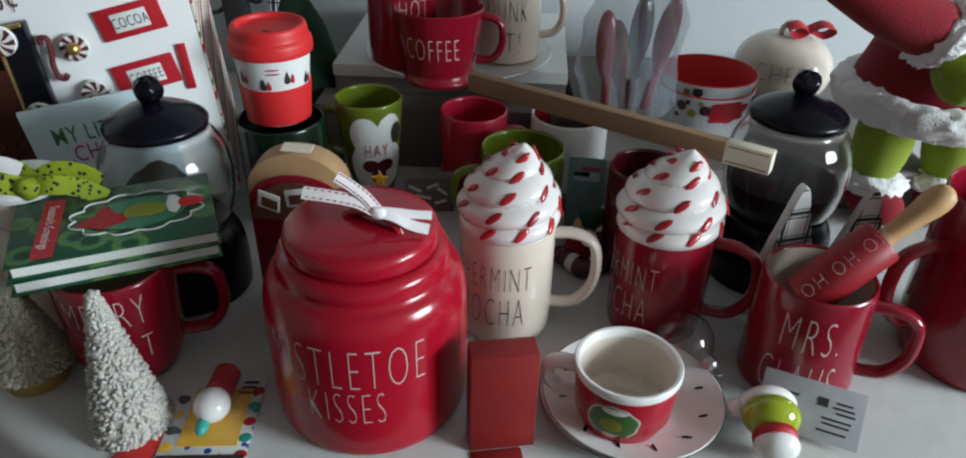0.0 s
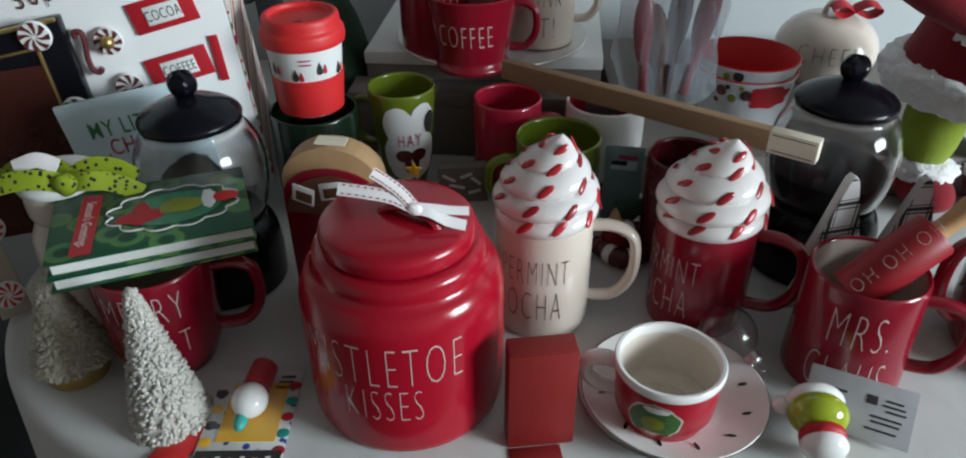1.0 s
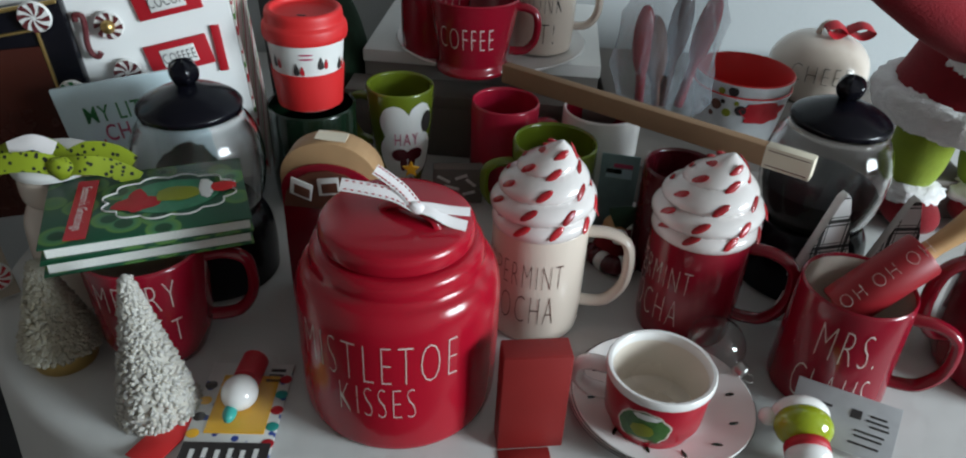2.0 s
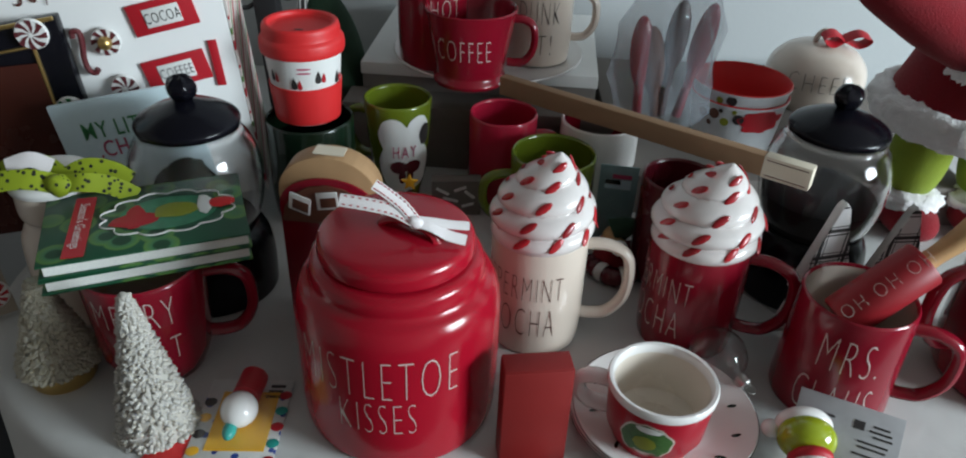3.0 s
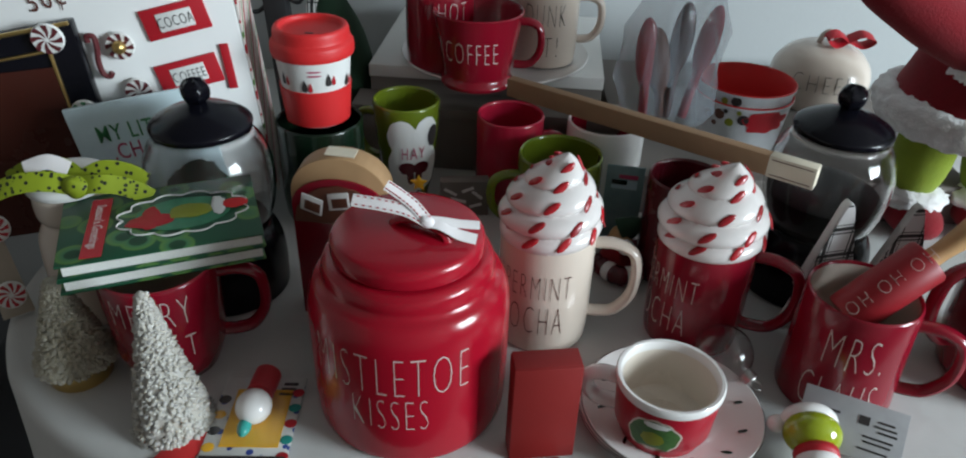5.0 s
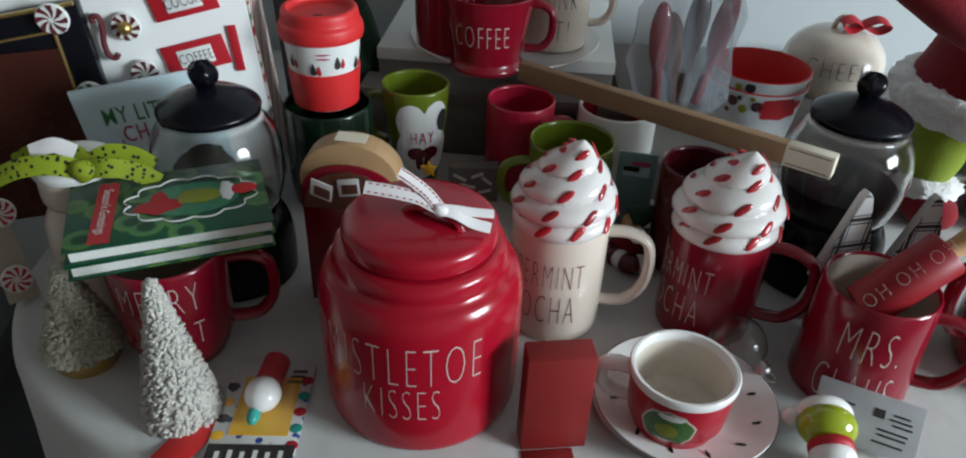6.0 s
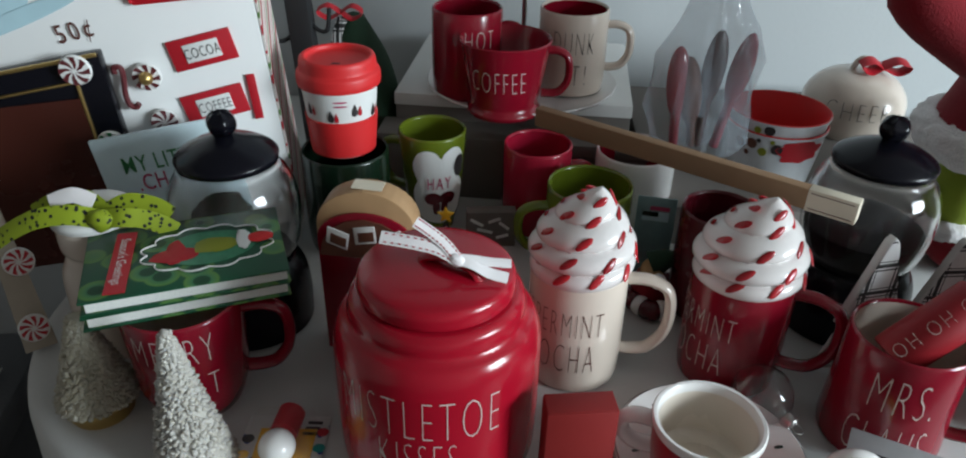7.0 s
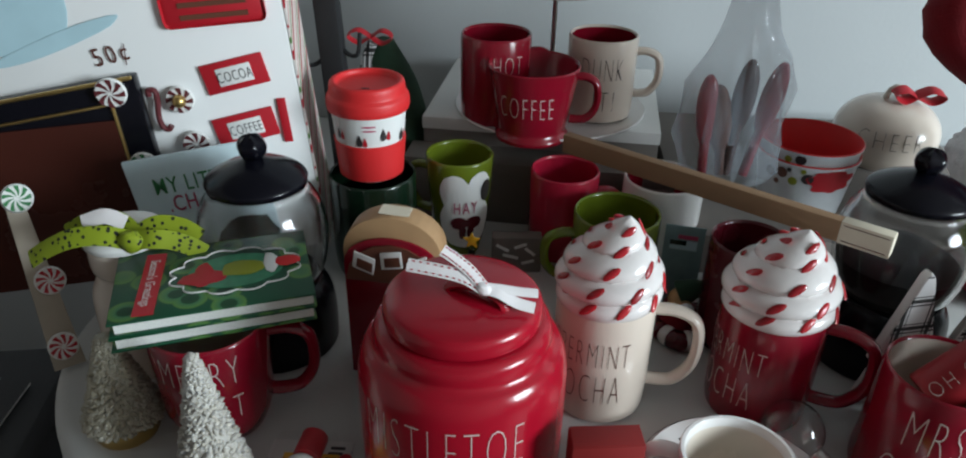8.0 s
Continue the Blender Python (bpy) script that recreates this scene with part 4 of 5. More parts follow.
def cocoa_sign():
    ob = thing("cocoa_mug_box", (-0.1426, 0.6204, 0), "red mug-shaped wooden box with tan arched top and marshmallows", "box", rz=-4, size=(0.955, 1.49))
    arch = lambda w, h, rise, n=16: [(-w / 2, 0), (w / 2, 0)] + [(w / 2 * math.cos(math.pi * i / n), h + rise * math.sin(math.pi * i / n)) for i in range(n + 1)]
    part("box", moved(prism(arch(0.100, 0.098, 0.026), 0.030, 0.0015), Matrix.Translation((0, 0, 0))), TAN_WOOD, ob)
    part("front", moved(prism(arch(0.098, 0.090, 0.020), 0.003, 0.0008), Matrix.Translation((0, -0.0032, 0))), DEEP_RED, ob, "red painted front")
    part("cocoa_band", moved(prism([(0.047 * math.cos(math.pi * i / 8), 0.080 + 0.028 * math.sin(math.pi * i / 8)) for i in range(9)], 0.002), Matrix.Translation((0, -0.0060, -0.002))), BROWN, ob, "brown cocoa band")
    for x, z, a in ((-0.027, 0.092, 14), (0.001, 0.0955, -6), (0.028, 0.092, -18)):
        m = Matrix.Translation((x, -0.0068, z)) @ Matrix.Rotation(radians(a), 4, "Y")
        cube = part("marshmallow", moved(block(0.022, 0.002, 0.0125, 0.0009, False), m), PAPER, ob)
        part("shade", moved(block(0.016, 0.0008, 0.0070, 0.0003, False), m @ Matrix.Translation((0.001, -0.0011, -0.001))), BROWN, cube, "brown shaded face")
    part("price_label", moved(block(0.030, 0.018, 0.0006, 0, False), Matrix.Translation((0.002, 0.014, 0.1245)) @ Matrix.Rotation(radians(2), 4, "Y")), KRAFT_LABEL, ob, "blank cream sticker", smooth=False)


TAN_WOOD = mat("tan_wood", (0.40, 0.24, 0.12), 0.5, vary=0.15, scale=40)
cocoa_sign()


def star_ornament():
    ob = thing("star_topped_tree", (-0.0762, 0.721, 0), "small green bottle-brush tree with yellow star", "ornament", size=(0.9, 0.95))
    part("tree", lathe([(0, 0), (0.02, 0.0), (0.018, 0.03), (0.010, 0.07), (0.003, 0.1), (0, 0.102)], 20), DARK_GREEN, ob)
    pts = [((0.011 if i % 2 == 0 else 0.005) * math.sin(math.pi * i / 5), 0.110 + (0.011 if i % 2 == 0 else 0.005) * math.cos(math.pi * i / 5)) for i in range(10)]
    part("star", prism(pts, 0.004, 0.0008), YELLOW, ob, "yellow star")


star_ornament()

# ---- trees and card at the front ----


def bristle_tree(place, r, h, material, label, seed, base=None, tip_r=0.004):
    ob = thing("bottle_brush_tree", place, label, "ornament")
    z0 = 0.020 if base else 0.0
    if base:
        part("base", lathe([(0, 0), (0.027, 0), (0.028, 0.002), (0.026, z0), (0, z0)], 28), base, ob, "round gold base")
    part("core", lathe([(0, z0), (r * 0.92, z0), (r * 0.56, z0 + h * 0.4), (tip_r, z0 + h * 0.97), (0, z0 + h)], 28), material, ob)
    rng = random.Random(seed)
    unit = bmesh.new()
    bmesh.ops.create_icosphere(unit, subdivisions=1, radius=1.0)
    shell, cells = [v.co.copy() for v in unit.verts], [[v.index for v in q.verts] for q in unit.faces]
    unit.free()
    vs, fs = [], []
    for i in range(1900):
        u = rng.random() ** 1.3
        a = rng.random() * 2 * math.pi
        tier = 0.94 - 0.10 * ((u * 8.0) % 1.0)
        rr = (r * (1 - u) + tip_r * u) * tier
        p = Vector((rr * math.cos(a), rr * math.sin(a), z0 + h * u * 0.97))
        out = Vector((math.cos(a), math.sin(a), 0.25 + 0.6 * (rng.random() - 0.5))).normalized()
        s1 = out.orthogonal().normalized()
        s2 = out.cross(s1)
        wide, long = 0.0024 * (0.6 + 0.8 * rng.random()) * (1 - 0.35 * u), (0.0034 + 0.0026 * rng.random()) * (1 - 0.45 * u)
        k = len(vs)
        vs += [p + s1 * q.x * wide + s2 * q.y * wide + out * q.z * long for q in shell]
        fs += [[k + q for q in cell] for cell in cells]
    me = bpy.data.meshes.new("tufts")
    me.from_pydata(vs, [], fs)
    me.polygons.foreach_set("use_smooth", [True] * len(me.polygons))
    me.materials.append(material)
    t = new("bristle_coat", me)
    t.parent = ob
    tagged(t, "frosted crystal tufts", kind="stuff")
    return ob


bristle_tree((-0.2703, 0.4618, 0), 0.035, 0.146, SNOW, "small white frosted bottle-brush tree", 4)
bristle_tree((-0.3788, 0.5172, 0), 0.036, 0.092, FLOCK, "small glittering cream tree on gold base", 5, GOLD, 0.006)


def blister_card():
    ob = thing("ornament_card", (-0.200, 0.465, 0.001), "printed card with a bulb ornament under clear plastic", "packaged ornament", rz=2, size=(1.10, 1.1))
    part("card", moved(block(0.068, 0.116, 0.0014, 0.0004), Matrix.Translation((0, -0.010, 0))), CARD_PRINT, ob)
    part("yellow_panel", moved(block(0.046, 0.062, 0.0006, 0), Matrix.Translation((0.002, 0.002, 0.0014))), YELLOW, ob, smooth=False)
    part("black_panel", moved(block(0.066, 0.028, 0.0006, 0), Matrix.Translation((0.0, -0.052, 0.0014))), INK_DARK, ob, smooth=False)
    for k in range(6):
        part("print_bar", moved(block(0.0035, 0.009, 0.0004, 0), Matrix.Translation((-0.024 + 0.0095 * k, -0.050 + 0.0015 * (k % 2), 0.0021))), PAPER, ob, smooth=False)
    part("bulb_neck", moved(sweep([Vector((0.004, 0.040, 0.0135)), Vector((0.002, 0.016, 0.0135))], 0.011, 0.011, 20), Matrix.Identity(4)), SIGN_RED, ob, "red bulb socket")
    part("bulb", moved(ball(0.0148, 24, 16, (0.98, 1.05, 0.9)), Matrix.Translation((0.001, 0.001, 0.0152))), WHITE, ob, "white round bulb")
    part("bulb_tip", moved(ball(0.006, 14, 10, (0.9, 1.6, 0.9)), Matrix.Translation((-0.003, -0.016, 0.010))), TEAL_PRINT, ob)
    for k in range(3):
        part("print_bar", moved(block(0.012, 0.003, 0.0005, 0), Matrix.Translation((0.022 - 0.001 * k, 0.040 - 0.006 * k, 0.0015))), INK_DARK, ob, smooth=False)
    for k in range(9):
        part("print_dot", moved(ball(1, 10, 6, (0.0052, 0.0048, 0.0004)), Matrix.Translation((-0.029 if k % 2 else 0.030, 0.030 - 0.0085 * k, 0.0016))), (SIGN_RED, INK_DARK, TEAL_PRINT, YELLOW)[k % 4], ob)
    part("blister", moved(block(0.050, 0.066, 0.026, 0.006), Matrix.Translation((0.002, 0.002, 0.0022))), BLISTER, ob, "clear plastic blister")
    o = thing("red_tag", (-0.252, 0.428, 0.001), "coral red paper tag under the card", "tag", rz=-24)
    part("paper", block(0.03, 0.06, 0.0008, 0.0003), CORAL, o)


BLISTER = mat("clear_blister", (0.9, 0.9, 0.9), 0.08, vary=0.0, alpha=0.025)
CARD_PRINT = mat("card_print", (0.62, 0.62, 0.60), 0.4, vary=0.1, scale=60, speck=((0.02, 0.05, 0.25), 90.0, 0.25))
blister_card()

# ---- right-hand things ----


def plaid(name):
    m = mat(name, (0.72, 0.71, 0.70), 0.6, vary=0.05)
    n, l = m.node_tree.nodes, m.node_tree.links
    tc, out = n.new("ShaderNodeTexCoord"), None
    sep = n.new("ShaderNodeSeparateXYZ")
    l.new(tc.outputs["Object"], sep.inputs[0])
    for axis in ("X", "Z"):
        div, fr, ramp = n.new("ShaderNodeMath"), n.new("ShaderNodeMath"), n.new("ShaderNodeValToRGB")
        div.operation, div.inputs[1].default_value, fr.operation = "DIVIDE", 0.030, "FRACT"
        l.new(sep.outputs[axis], div.inputs[0])
        l.new(div.outputs[0], fr.inputs[0])
        l.new(fr.outputs[0], ramp.inputs["Fac"])
        ramp.color_ramp.interpolation = "CONSTANT"
        e = ramp.color_ramp.elements
        e[0].color, e[1].position, e[1].color = (1, 1, 1, 1), 0.30, (0.12, 0.12, 0.12, 1)
        for at, v in ((0.36, 1), (0.42, 0.05), (0.56, 1), (0.62, 0.12), (0.66, 1)):
            e.new(at).color = (v, v, v, 1)
        if out:
            mul = n.new("ShaderNodeMix")
            mul.data_type, mul.blend_type = "RGBA", "MULTIPLY"
            mul.inputs["Factor"].default_value = 1.0
            l.new(out, mul.inputs["A"])
            l.new(ramp.outputs["Color"], mul.inputs["B"])
            out = mul.outputs["Result"]
        else:
            out = ramp.outputs["Color"]
    mul = n.new("ShaderNodeMix")
    mul.data_type, mul.blend_type = "RGBA", "MULTIPLY"
    mul.inputs["Factor"].default_value = 1.0
    mul.inputs["A"].default_value = (0.72, 0.71, 0.70, 1)
    l.new(out, mul.inputs["B"])
    l.new(mul.outputs["Result"], n["Principled BSDF"].inputs["Base Color"])
    return m


PLAID = plaid("black_white_plaid")


def plaid_tree(place, h, rz, label, slim=0.36):
    ob = thing("plaid_tree", place, label, "ornament", rz=rz, group="plaid trees")
    w = h * slim
    pts = [(-0.008, 0), (0.008, 0), (0.008, h * 0.1), (w, h * 0.1), (w * 0.55, h * 0.42), (w * 0.8, h * 0.42), (w * 0.12, h * 0.97), (0, h), (-w * 0.12, h * 0.97), (-w * 0.8, h * 0.42), (-w * 0.55, h * 0.42), (-w, h * 0.1), (-0.008, h * 0.1)]
    part("cutout", prism(pts, 0.009, 0.0012), PAPER, ob, "white edged wooden cutout")
    part("plaid_front", moved(prism([(x * 0.95, z * 0.985 + 0.0008) for x, z in pts], 0.0008), Matrix.Translation((0, -0.0009, 0))), PLAID, ob, "black and white plaid paper", smooth=False)


plaid_tree((0.342, 0.612, 0), 0.164, 16, "flat tree cutout covered in black and white plaid", 0.25)
plaid_tree((0.434, 0.652, 0), 0.140, 8, "smaller flat tree cutout covered in plaid", 0.27)


def build_plush():
    """A plush doll, one plain mesh in three fabrics."""
    bms = []
    for side in (-1, 1):
        bms.append((moved(ball(1, 24, 16, (0.035, 0.036, 0.072)), Matrix.Translation((0.045 * side, 0, 0.105))), PLUSH_GREEN))
        bms.append((moved(ball(1, 40, 24, (0.042, 0.042, 0.016), 0.2, 6, side), Matrix.Translation((0.045 * side, -0.004, 0.044))), FUR))
        bms.append((moved(ball(1, 24, 14, (0.033, 0.052, 0.024)), Matrix.Translation((0.045 * side, -0.020, 0.0235))), PLUSH_RED))
    bms.append((lathe([(0, 0.150), (0.092, 0.150)] + rounded([(0.102, 0.165), (0.084, 0.22), (0.064, 0.30), (0.050, 0.37)]) + [(0, 0.385)], 40), PLUSH_RED))
    hem = lathe(rounded([(0.090, 0.142), (0.108, 0.141), (0.119, 0.158), (0.113, 0.176), (0.094, 0.178), (0.090, 0.142)], 6), 110)
    for v in hem.verts:
        v.co += 0.004 * noise.noise_vector(v.co * 70) + 0.003 * noise.noise_vector(v.co * 190)
    bms.append((hem, FUR))
    bms.append((sweep(smooth_path([(-0.045, -0.02, 0.390), (-0.140, -0.060, 0.395), (-0.214, -0.085, 0.352), (-0.158, -0.098, 0.304), (-0.090, -0.104, 0.270)]), 0.031, 0.031, 24, (0, 1, 0)), PLUSH_RED))
    cuff = moved(ball(1, 40, 26, (0.041, 0.040, 0.021), 0.2, 5, 3), Matrix.Translation((-0.082, -0.104, 0.270)) @ Matrix.Rotation(radians(128), 4, "Y"))
    for v in cuff.verts:
        v.co += 0.003 * noise.noise_vector(v.co * 110)
    bms.append((cuff, FUR))
    bms.append((moved(ball(1, 30, 20, (0.037, 0.034, 0.041), 0.14, 1.6, 4), Matrix.Translation((-0.046, -0.116, 0.238))), PLUSH_GREEN))
    bms.append((moved(ball(1, 20, 14, (0.014, 0.016, 0.026), 0.1, 1.6, 5), Matrix.Translation((-0.020, -0.138, 0.236)) @ Matrix.Rotation(radians(24), 4, "Y")), PLUSH_GREEN))
    me = bpy.data.meshes.new("plush_doll")
    allbm = bmesh.new()
    mats = [PLUSH_GREEN, FUR, PLUSH_RED]
    for b, m in bms:
        tmp = bpy.data.meshes.new("tmp")
        for f in b.faces:
            f.material_index = mats.index(m)
            f.smooth = True
        b.to_mesh(tmp)
        b.free()
        allbm.from_mesh(tmp)
        bpy.data.meshes.remove(tmp)
    allbm.to_mesh(me)
    allbm.free()
    for m in mats:
        me.materials.append(m)
    doll = new("plush_doll", me)
    doll.matrix_world = pose(0.588, 0.855, 0.0)
    tagged(doll, "plush doll in red coat with white fur trim and green mittens", "plush toy")


build_plush()
mug("red_pot", (0.528, 0.566, 0), 0.073, 0.180, DEEP_RED, DEEP_RED, "large red ceramic mug", (188, 0.046, 0.050, 0.135), None, 0.9)


def figurine():
    ob = thing("ceramic_figure", (0.281, 0.412, 0.020), "small green and white ceramic ornament with red band", "ornament", rz=-6, rx=-82, size=(1.12, 1.08))
    bm = bmesh.new()
    mats = [WHITE, LIME_GLOSS, SIGN_RED]
    pieces = [(moved(ball(1, 20, 14, (0.017, 0.015, 0.012)), Matrix.Translation((0, 0, 0.010))), 0), (lathe([(0.013, 0.012), (0.0165, 0.013), (0.0165, 0.020), (0.013, 0.021)], 24), 2), (moved(ball(1, 26, 18, (0.022, 0.019, 0.018)), Matrix.Translation((0, -0.002, 0.036))), 1), (moved(ball(1, 26, 14, (0.0225, 0.020, 0.012)), Matrix.Translation((0, 0.001, 0.048)) @ Matrix.Rotation(radians(-12), 4, "X")), 0), (moved(ball(0.0075, 14, 10), Matrix.Translation((-0.023, 0.004, 0.047))), 0)]
    for b, k in pieces:
        tmp = bpy.data.meshes.new("tmp")
        for f in b.faces:
            f.material_index, f.smooth = k, True
        b.to_mesh(tmp)
        b.free()
        bm.from_mesh(tmp)
        bpy.data.meshes.remove(tmp)
    me = bpy.data.meshes.new("ceramic_figure")
    bm.to_mesh(me)
    bm.free()
    for m in mats:
        me.materials.append(m)
    o = new("ceramic_figure", me)
    o.matrix_world = ob.matrix_world
    tagged(o, "small green and white ceramic ornament with red band", "ornament")
    bpy.data.objects.remove(ob)
    t = thing("price_tag", (0.326, 0.466, 0.0215), "grey printed swing tag lying against a mug", "tag", rz=-25, rx=40, size=(1.10, 1.0))
    part("card", block(0.078, 0.046, 0.0008, 0.0003), TAG_GREY, t)
    for k, (x, y, w, h) in enumerate(((0.008, 0.008, 0.008, 0.007), (0.024, 0.010, 0.012, 0.0016), (0.024, 0.006, 0.016, 0.0016), (0.026, 0.002, 0.014, 0.0016), (0.02, -0.004, 0.022, 0.0016), (0.02, -0.008, 0.020, 0.0016), (0.018, -0.014, 0.022, 0.0016), (-0.02, 0.008, 0.020, 0.002))):
        part("print_bar", moved(block(w, h, 0.0004, 0), Matrix.Translation((x, y, 0.0008))), INK_DARK, t, smooth=False)


TAG_GREY = mat("grey_tag_print", (0.36, 0.36, 0.37), 0.35, vary=0.2, scale=60)
LIME_GLOSS = mat("lime_gloss", (0.30, 0.36, 0.015), 0.12, coat=0.6)
figurine()


def bag():
    ob = thing("gift_bag", (0.220, 0.890, 0.0526), "clear cellophane bag with red and white spoons", "bag")
    for k, (x, lean, m, h) in enumerate(((-0.022, -4, CANDY_RED, 0.20), (-0.002, 3, BROWN_RED, 0.22), (0.012, 9, CANDY_RED, 0.22), (0.006, -9, BROWN, 0.19))):
        part("spoon", moved(joined(moved(ball(1, 16, 12, (0.014, 0.008, 0.045)), Matrix.Translation((0, 0, h - 0.05))), sweep([Vector((0, 0, 0.07)), Vector((0, 0, h - 0.08))], 0.006, 0.006, 10)), Matrix.Translation((x, 0, 0)) @ Matrix.Rotation(radians(lean), 4, "Y")), m, ob)
    bm = lathe([(0.05, 0.062), (0.058, 0.08), (0.062, 0.12), (0.060, 0.18), (0.045, 0.22), (0.03, 0.25), (0.022, 0.29)], 96, 0.5)
    for v in bm.verts:
        a = math.atan2(v.co.y, v.co.x)
        k = 1 + 0.13 * math.sin(a * 9 + v.co.z * 40) + 0.16 * noise.noise(v.co * 60)
        v.co.x *= k
        v.co.y *= k
    part("film", bm, FILM, ob, "crinkled clear film")


CANDY_RED = mat("red_candy", (0.25, 0.008, 0.02), 0.2, coat=0.4)
bag()


def bow_jar():
    ob = thing("cream_jar", (-0.402, 0.620, 0), "cream ceramic bottle with a lime dotted bow", "jar", size=(1.04, 1.02))
    part("body", lathe([(0, 0), (0.034, 0)] + rounded([(0.037, 0.003), (0.041, 0.03), (0.040, 0.085), (0.034, 0.104), (0.030, 0.112), (0.034, 0.119), (0.034, 0.138), (0.031, 0.142)]) + [(0, 0.143)]), CREAM, ob)
    part("lid", lathe([(0, 0.1432), (0.031, 0.1432)] + rounded([(0.036, 0.1445), (0.037, 0.150), (0.033, 0.155), (0.020, 0.158)]) + [(0, 0.159)]), PAPER, ob, "white lid")
    folds = {
        "bow_loop": ([(0, 0, 0.002), (-0.022, -0.006, 0.009), (-0.048, -0.010, 0.007), (-0.072, -0.012, -0.004), (-0.090, -0.014, -0.016)], 0.018),
        "bow_back": ([(0, 0.010, 0.004), (-0.020, 0.018, 0.012), (-0.046, 0.016, 0.010), (-0.066, 0.010, 0.000)], 0.016),
        "bow_tail": ([(0, 0, 0.002), (0.020, -0.002, 0.006), (0.036, 0.004, 0.002), (0.050, 0.008, -0.006), (0.060, 0.010, -0.014)], 0.017),
        "bow_end": ([(0, 0.010, 0.004), (0.018, 0.016, 0.012), (0.040, 0.018, 0.009), (0.056, 0.016, 0.000)], 0.015),
    }
    for name, (pts, w) in folds.items():
        part(name, moved(ribbon_strip(pts, w, (0.1, 0.55, 0.8), 0.0007), Matrix.Translation((0.022, -0.026, 0.156))), LIME, ob, "lime ribbon with black dots")
    part("bow_lining", moved(ribbon_strip([(-0.046, 0.006, 0.014), (-0.026, 0.010, 0.020), (-0.008, 0.010, 0.014)], 0.014, (0.1, 0.55, 0.8), 0.0007), Matrix.Translation((0.022, -0.026, 0.156))), RIBBON, ob, "white ribbon back")
    part("knot", moved(ball(0.0105, 20, 12, (1.1, 0.8, 1.0), 0.15, 2.0, 2), Matrix.Translation((0.023, -0.028, 0.158))), LIME, ob)


bow_jar()


def mug_tree():
    ob = thing("mug_tree", (-0.268, 0.955, 0), "black metal mug stand with curled hooks", "stand")
    part("post", moved(block(0.030, 0.024, 0.50, 0.003), Matrix.Rotation(radians(-2.5), 4, "Y")), BLACK_MATT, ob)
    part("foot", lathe([(0, 0), (0.036, 0), (0.036, 0.006), (0, 0.008)], 32), BLACK_MATT, ob)
    for s, z in ((-1, 0.226), (1, 0.240), (1, 0.36), (-1, 0.36)):
        part("hook", sweep(smooth_path([(0.012 * s - 0.01, 0, z), (0.024 * s - 0.01, -0.004, z - 0.008), (0.034 * s - 0.01, -0.006, z - 0.004), (0.038 * s - 0.01, -0.006, z + 0.022)]), 0.0028, 0.0028, 8), BLACK_MATT, ob)


mug_tree()


def felt_tree():
    ob = thing("felt_tree", (-0.236, 1.070, 0), "dark green felt cone tree with red bow", "ornament", size=(1.20, 1.28))
    part("cone", lathe([(0, 0), (0.05, 0)] + rounded([(0.055, 0.004), (0.053, 0.06), (0.040, 0.12), (0.012, 0.172)]) + [(0, 0.176)], 36), FELT, ob)
    for s in (-1, 1):
        part("bow_loop", moved(sweep(smooth_path([(0, 0, 0), (0.014 * s, -0.004, 0.008), (0.026 * s, -0.006, 0.002), (0.014 * s, -0.004, -0.006), (0, 0, 0)], 5), 0.005, 0.0008, 8, (0, 1, 0.3)), Matrix.Translation((-0.012, -0.012, 0.178))), SIGN_RED, ob, "red bow")
    part("plaid_scarf", moved(sweep(smooth_path([(-0.010, -0.014, 0.172), (-0.016, -0.024, 0.155), (-0.014, -0.030, 0.136)], 5), 0.006, 0.001, 8, (1, 0, 0)), Matrix.Identity(4)), PLAID, ob, "plaid ribbon tail")


FELT = mat("dark_green_felt", (0.014, 0.040, 0.020), 0.9, vary=0.25, scale=60, bump=0.4)
felt_tree()


# ---- clutter between the mugs ----


def small_sign():
    ob = thing("block_sign", (-0.030, 0.835, 0), "dark grey block sign with pale script", "sign", rz=6)
    part("board", block(0.062, 0.018, 0.050, 0.0015), SHADED_BOARD, ob)
    for x, z, w, a in ((-0.018, 0.036, 0.018, 30), (0.004, 0.039, 0.016, -20), (0.016, 0.031, 0.016, 40), (-0.008, 0.024, 0.020, 15), (0.014, 0.016, 0.016, -15)):
        part("print_bar", moved(block(w, 0.001, 0.004, 0.0004, False), Matrix.Translation((x, -0.0098, z)) @ Matrix.Rotation(radians(a), 4, "Y")), PAPER, ob, smooth=False)


small_sign()


def gift_card():
    ob = thing("gift_card", (0.160, 0.775, 0), "teal printed gift card standing between mugs", "card", rz=-10)
    part("card", block(0.044, 0.002, 0.108, 0.0006), TEAL_CARD, ob)
    part("top_print", moved(block(0.030, 0.0006, 0.012, 0), Matrix.Translation((0, -0.0013, 0.078))), PALE_BLUE, ob, smooth=False)
    part("print_bar", moved(block(0.022, 0.0006, 0.005, 0), Matrix.Translation((0.004, -0.0018, 0.092))), PINK_PRINT, ob, smooth=False)
    part("print_bar", moved(block(0.018, 0.0006, 0.006, 0), Matrix.Translation((-0.006, -0.0018, 0.084))), DARK_GREEN, ob, smooth=False)


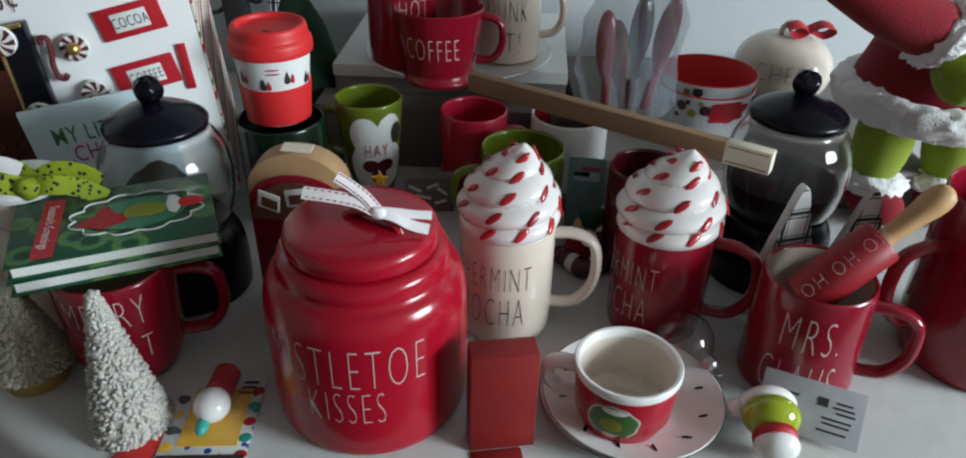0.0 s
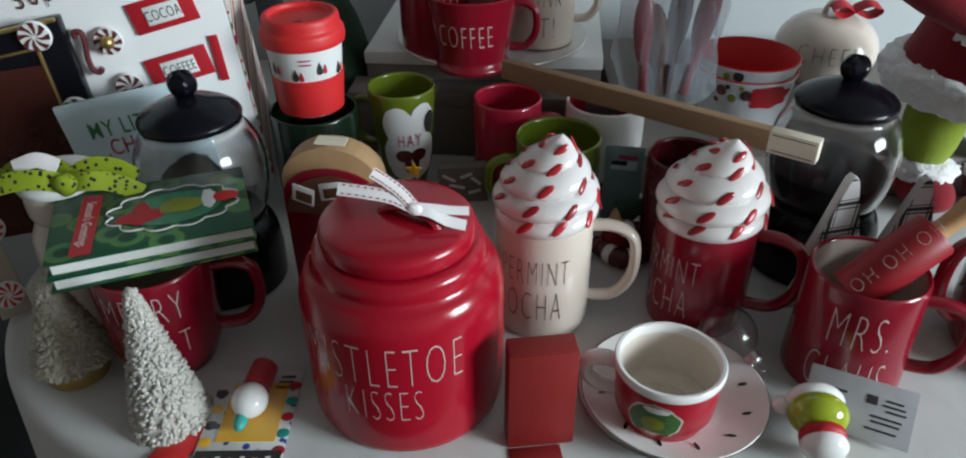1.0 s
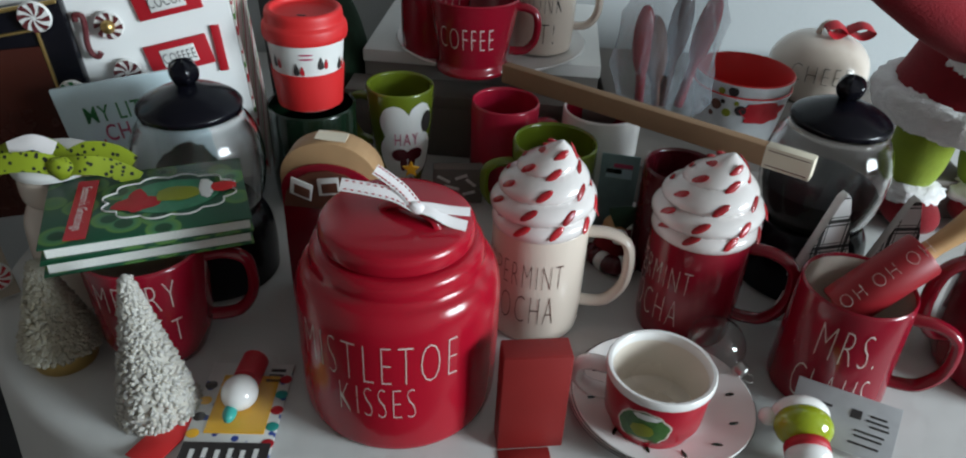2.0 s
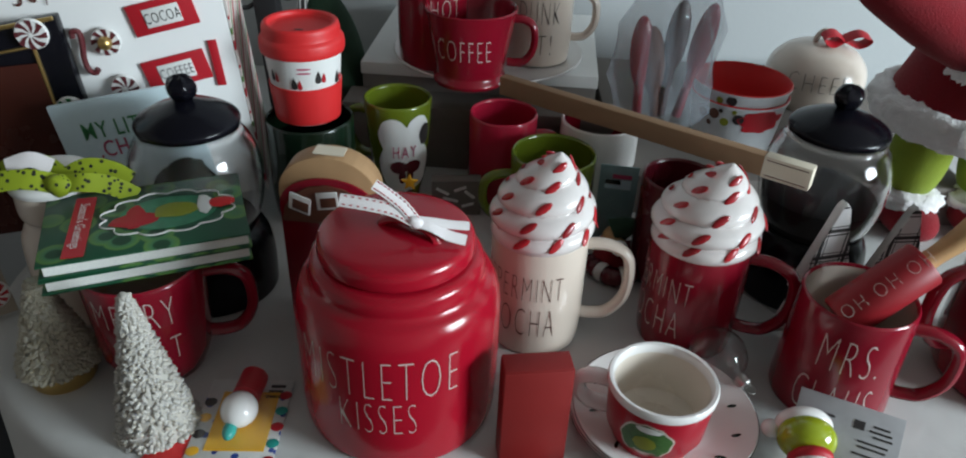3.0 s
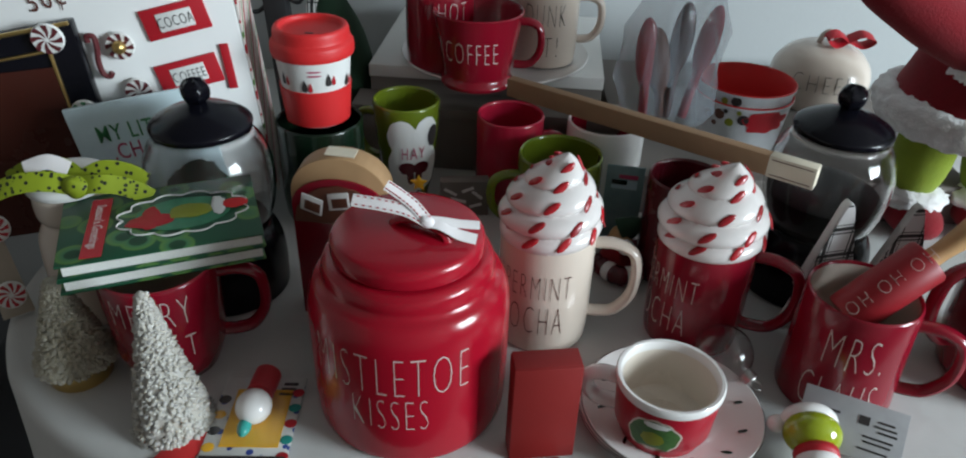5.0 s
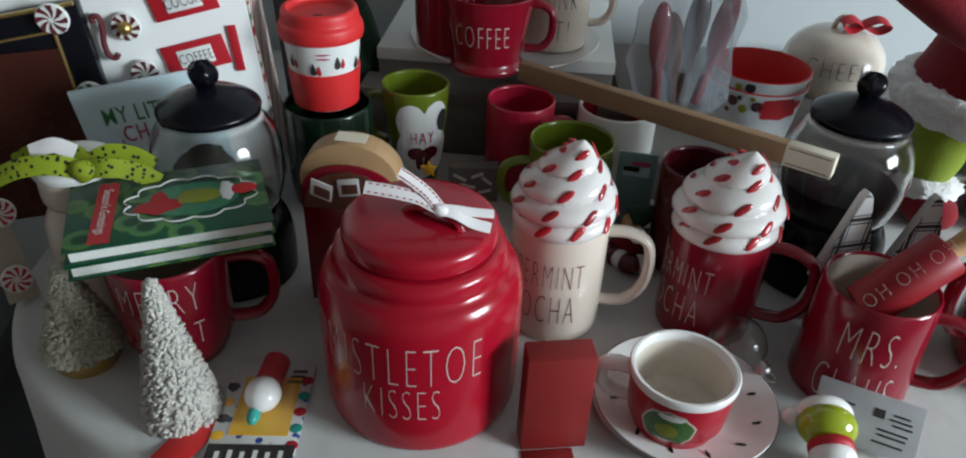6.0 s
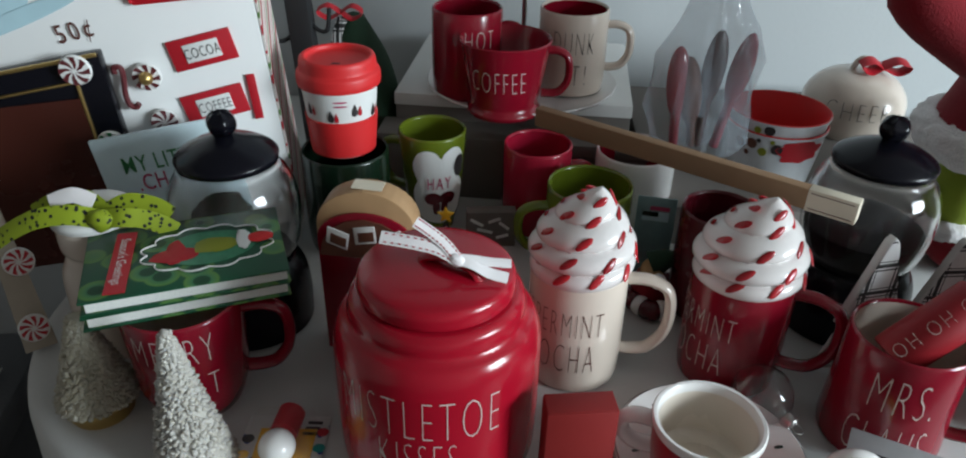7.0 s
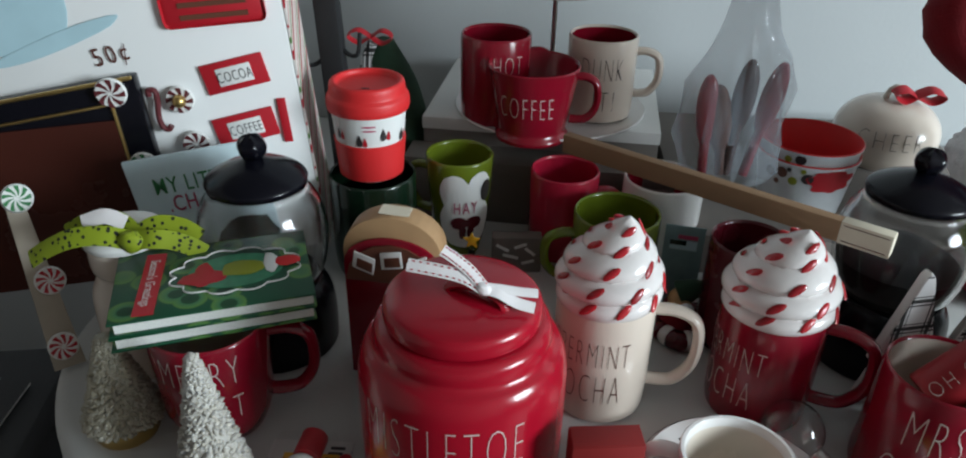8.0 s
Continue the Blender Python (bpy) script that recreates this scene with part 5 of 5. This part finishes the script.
TEAL_CARD = mat("teal_card", (0.17, 0.28, 0.29), 0.4, vary=0.3, scale=60)
gift_card()


def hat_gnome():
    me = bpy.data.meshes.new("felt_gnome")
    bm = bmesh.new()
    mats = [PLUSH_RED, WOOD, FUR, FELT]
    for b, k in ((lathe([(0, 0), (0.020, 0), (0.022, 0.01), (0.016, 0.04), (0, 0.044)], 20), 0), (moved(ball(0.013, 16, 10), Matrix.Translation((0, -0.004, 0.048))), 1), (moved(lathe([(0.016, 0), (0.010, 0.02), (0, 0.036)], 20), Matrix.Translation((0, 0, 0.052)) @ Matrix.Rotation(radians(60), 4, "Y")), 3), (moved(ball(0.009, 14, 10, (1, 1, 1), 0.1, 4), Matrix.Translation((0.004, -0.024, 0.046))), 2)):
        tmp = bpy.data.meshes.new("tmp")
        for f in b.faces:
            f.material_index, f.smooth = k, True
        b.to_mesh(tmp)
        b.free()
        bm.from_mesh(tmp)
        bpy.data.meshes.remove(tmp)
    bm.to_mesh(me)
    bm.free()
    for m in mats:
        me.materials.append(m)
    ob = new("felt_gnome", me)
    ob.matrix_world = pose(0.153, 0.722, 0)
    tagged(ob, "small red and green felt ornament with white pompom", "ornament")


hat_gnome()


def garland():
    ob = thing("bead_garland", (0.045, 0.115, 0.0), "string of dark red beads lying among the mugs", "garland")
    path = smooth_path([(0.07, 0.745, 0.012), (0.12, 0.70, 0.012), (0.125, 0.665, 0.012), (0.14, 0.60, 0.012), (0.11, 0.575, 0.012), (0.085, 0.60, 0.012)], 4)
    part("string", sweep(path, 0.0012, 0.0012, 6), INK_DARK, ob)
    for k, p in enumerate(path):
        part("bead", moved(ball(0.0115, 14, 10), Matrix.Translation(p)), WINE if k % 3 else WHITE, ob)


garland()


def candy_stake():
    """A pale lath leaning on the display box, with peppermint discs fixed to it."""
    foot, head = Vector((-0.478, 0.592, 0.004)), Vector((-0.523, 0.642, 0.176))
    ob = thing("candy_stake", foot, "pale wooden lath with striped peppermint discs leaning by the display", "ornament")
    d = head - foot
    m = d.to_track_quat("Z", "Y").to_matrix().to_4x4()
    toward = m.to_3x3().inverted() @ Vector((0.45, -0.6, 0.5))
    m = m @ Matrix.Rotation(math.atan2(toward.y, toward.x) + math.pi / 2, 4, "Z")
    m.translation = foot
    ob.matrix_world = m
    L = d.length
    part("lath", prism([(-0.015, 0.0), (0.015, 0.0), (0.008, L), (-0.008, L)], 0.006, 0.001), LATH, ob)
    for at, x, body in ((0.97, 0.004, GREEN_PRINT), (0.50, 0.008, SIGN_RED), (0.13, 0.0, SIGN_RED)):
        face = Matrix.Translation((x, -0.0002, L * at)) @ Matrix.Rotation(radians(90), 4, "X")
        c = part("peppermint", moved(lathe([(0, 0), (0.0130, 0), (0.0145, 0.003), (0.0130, 0.006), (0, 0.0066)], 32), face), PAPER, ob, "striped peppermint disc")
        for k in range(9):
            bm = bmesh.new()
            a0, w = 2 * math.pi * k / 9, math.pi / 9
            bm.faces.new([bm.verts.new((q * math.cos(a), q * math.sin(a), 0.0069)) for q, a in ((0.002, a0), (0.007, a0 + 0.25), (0.0128, a0 + 0.5), (0.0128, a0 + 0.5 + w), (0.007, a0 + 0.25 + w))])
            part("stripe", moved(bm, face), body, c, smooth=False)


LATH = mat("pale_lath", (0.42, 0.36, 0.29), 0.6, vary=0.15, scale=40, bump=0.1)
candy_stake()


def beside_table():
    ob = thing("storage_box", (-0.80, 0.62, -0.75), "dark grey fabric storage box beside the table", "box", rz=12)
    part("body", block(0.34, 0.40, 0.52, 0.02), GREY_CLOTH, ob)
    part("lid", moved(block(0.35, 0.41, 0.05, 0.012), Matrix.Translation((0, 0, 0.51))), GREY_CLOTH, ob, "fabric lid")
    for k in range(2):
        m = thing("magazine", (-0.78 + 0.012 * k, 0.60 + 0.01 * k, -0.19 + 0.0062 * k), "pale magazine lying on a storage box", "magazine", rz=20 - 14 * k, group="magazines")
        part("page_block", block(0.208, 0.278, 0.005, 0.001), PAPER, m)
        part("cover", moved(block(0.21, 0.28, 0.0008, 0.0002), Matrix.Translation((0, 0, 0.0052))), GREY_CLOTH if k else PALE_BLUE, m, "printed cover")


beside_table()
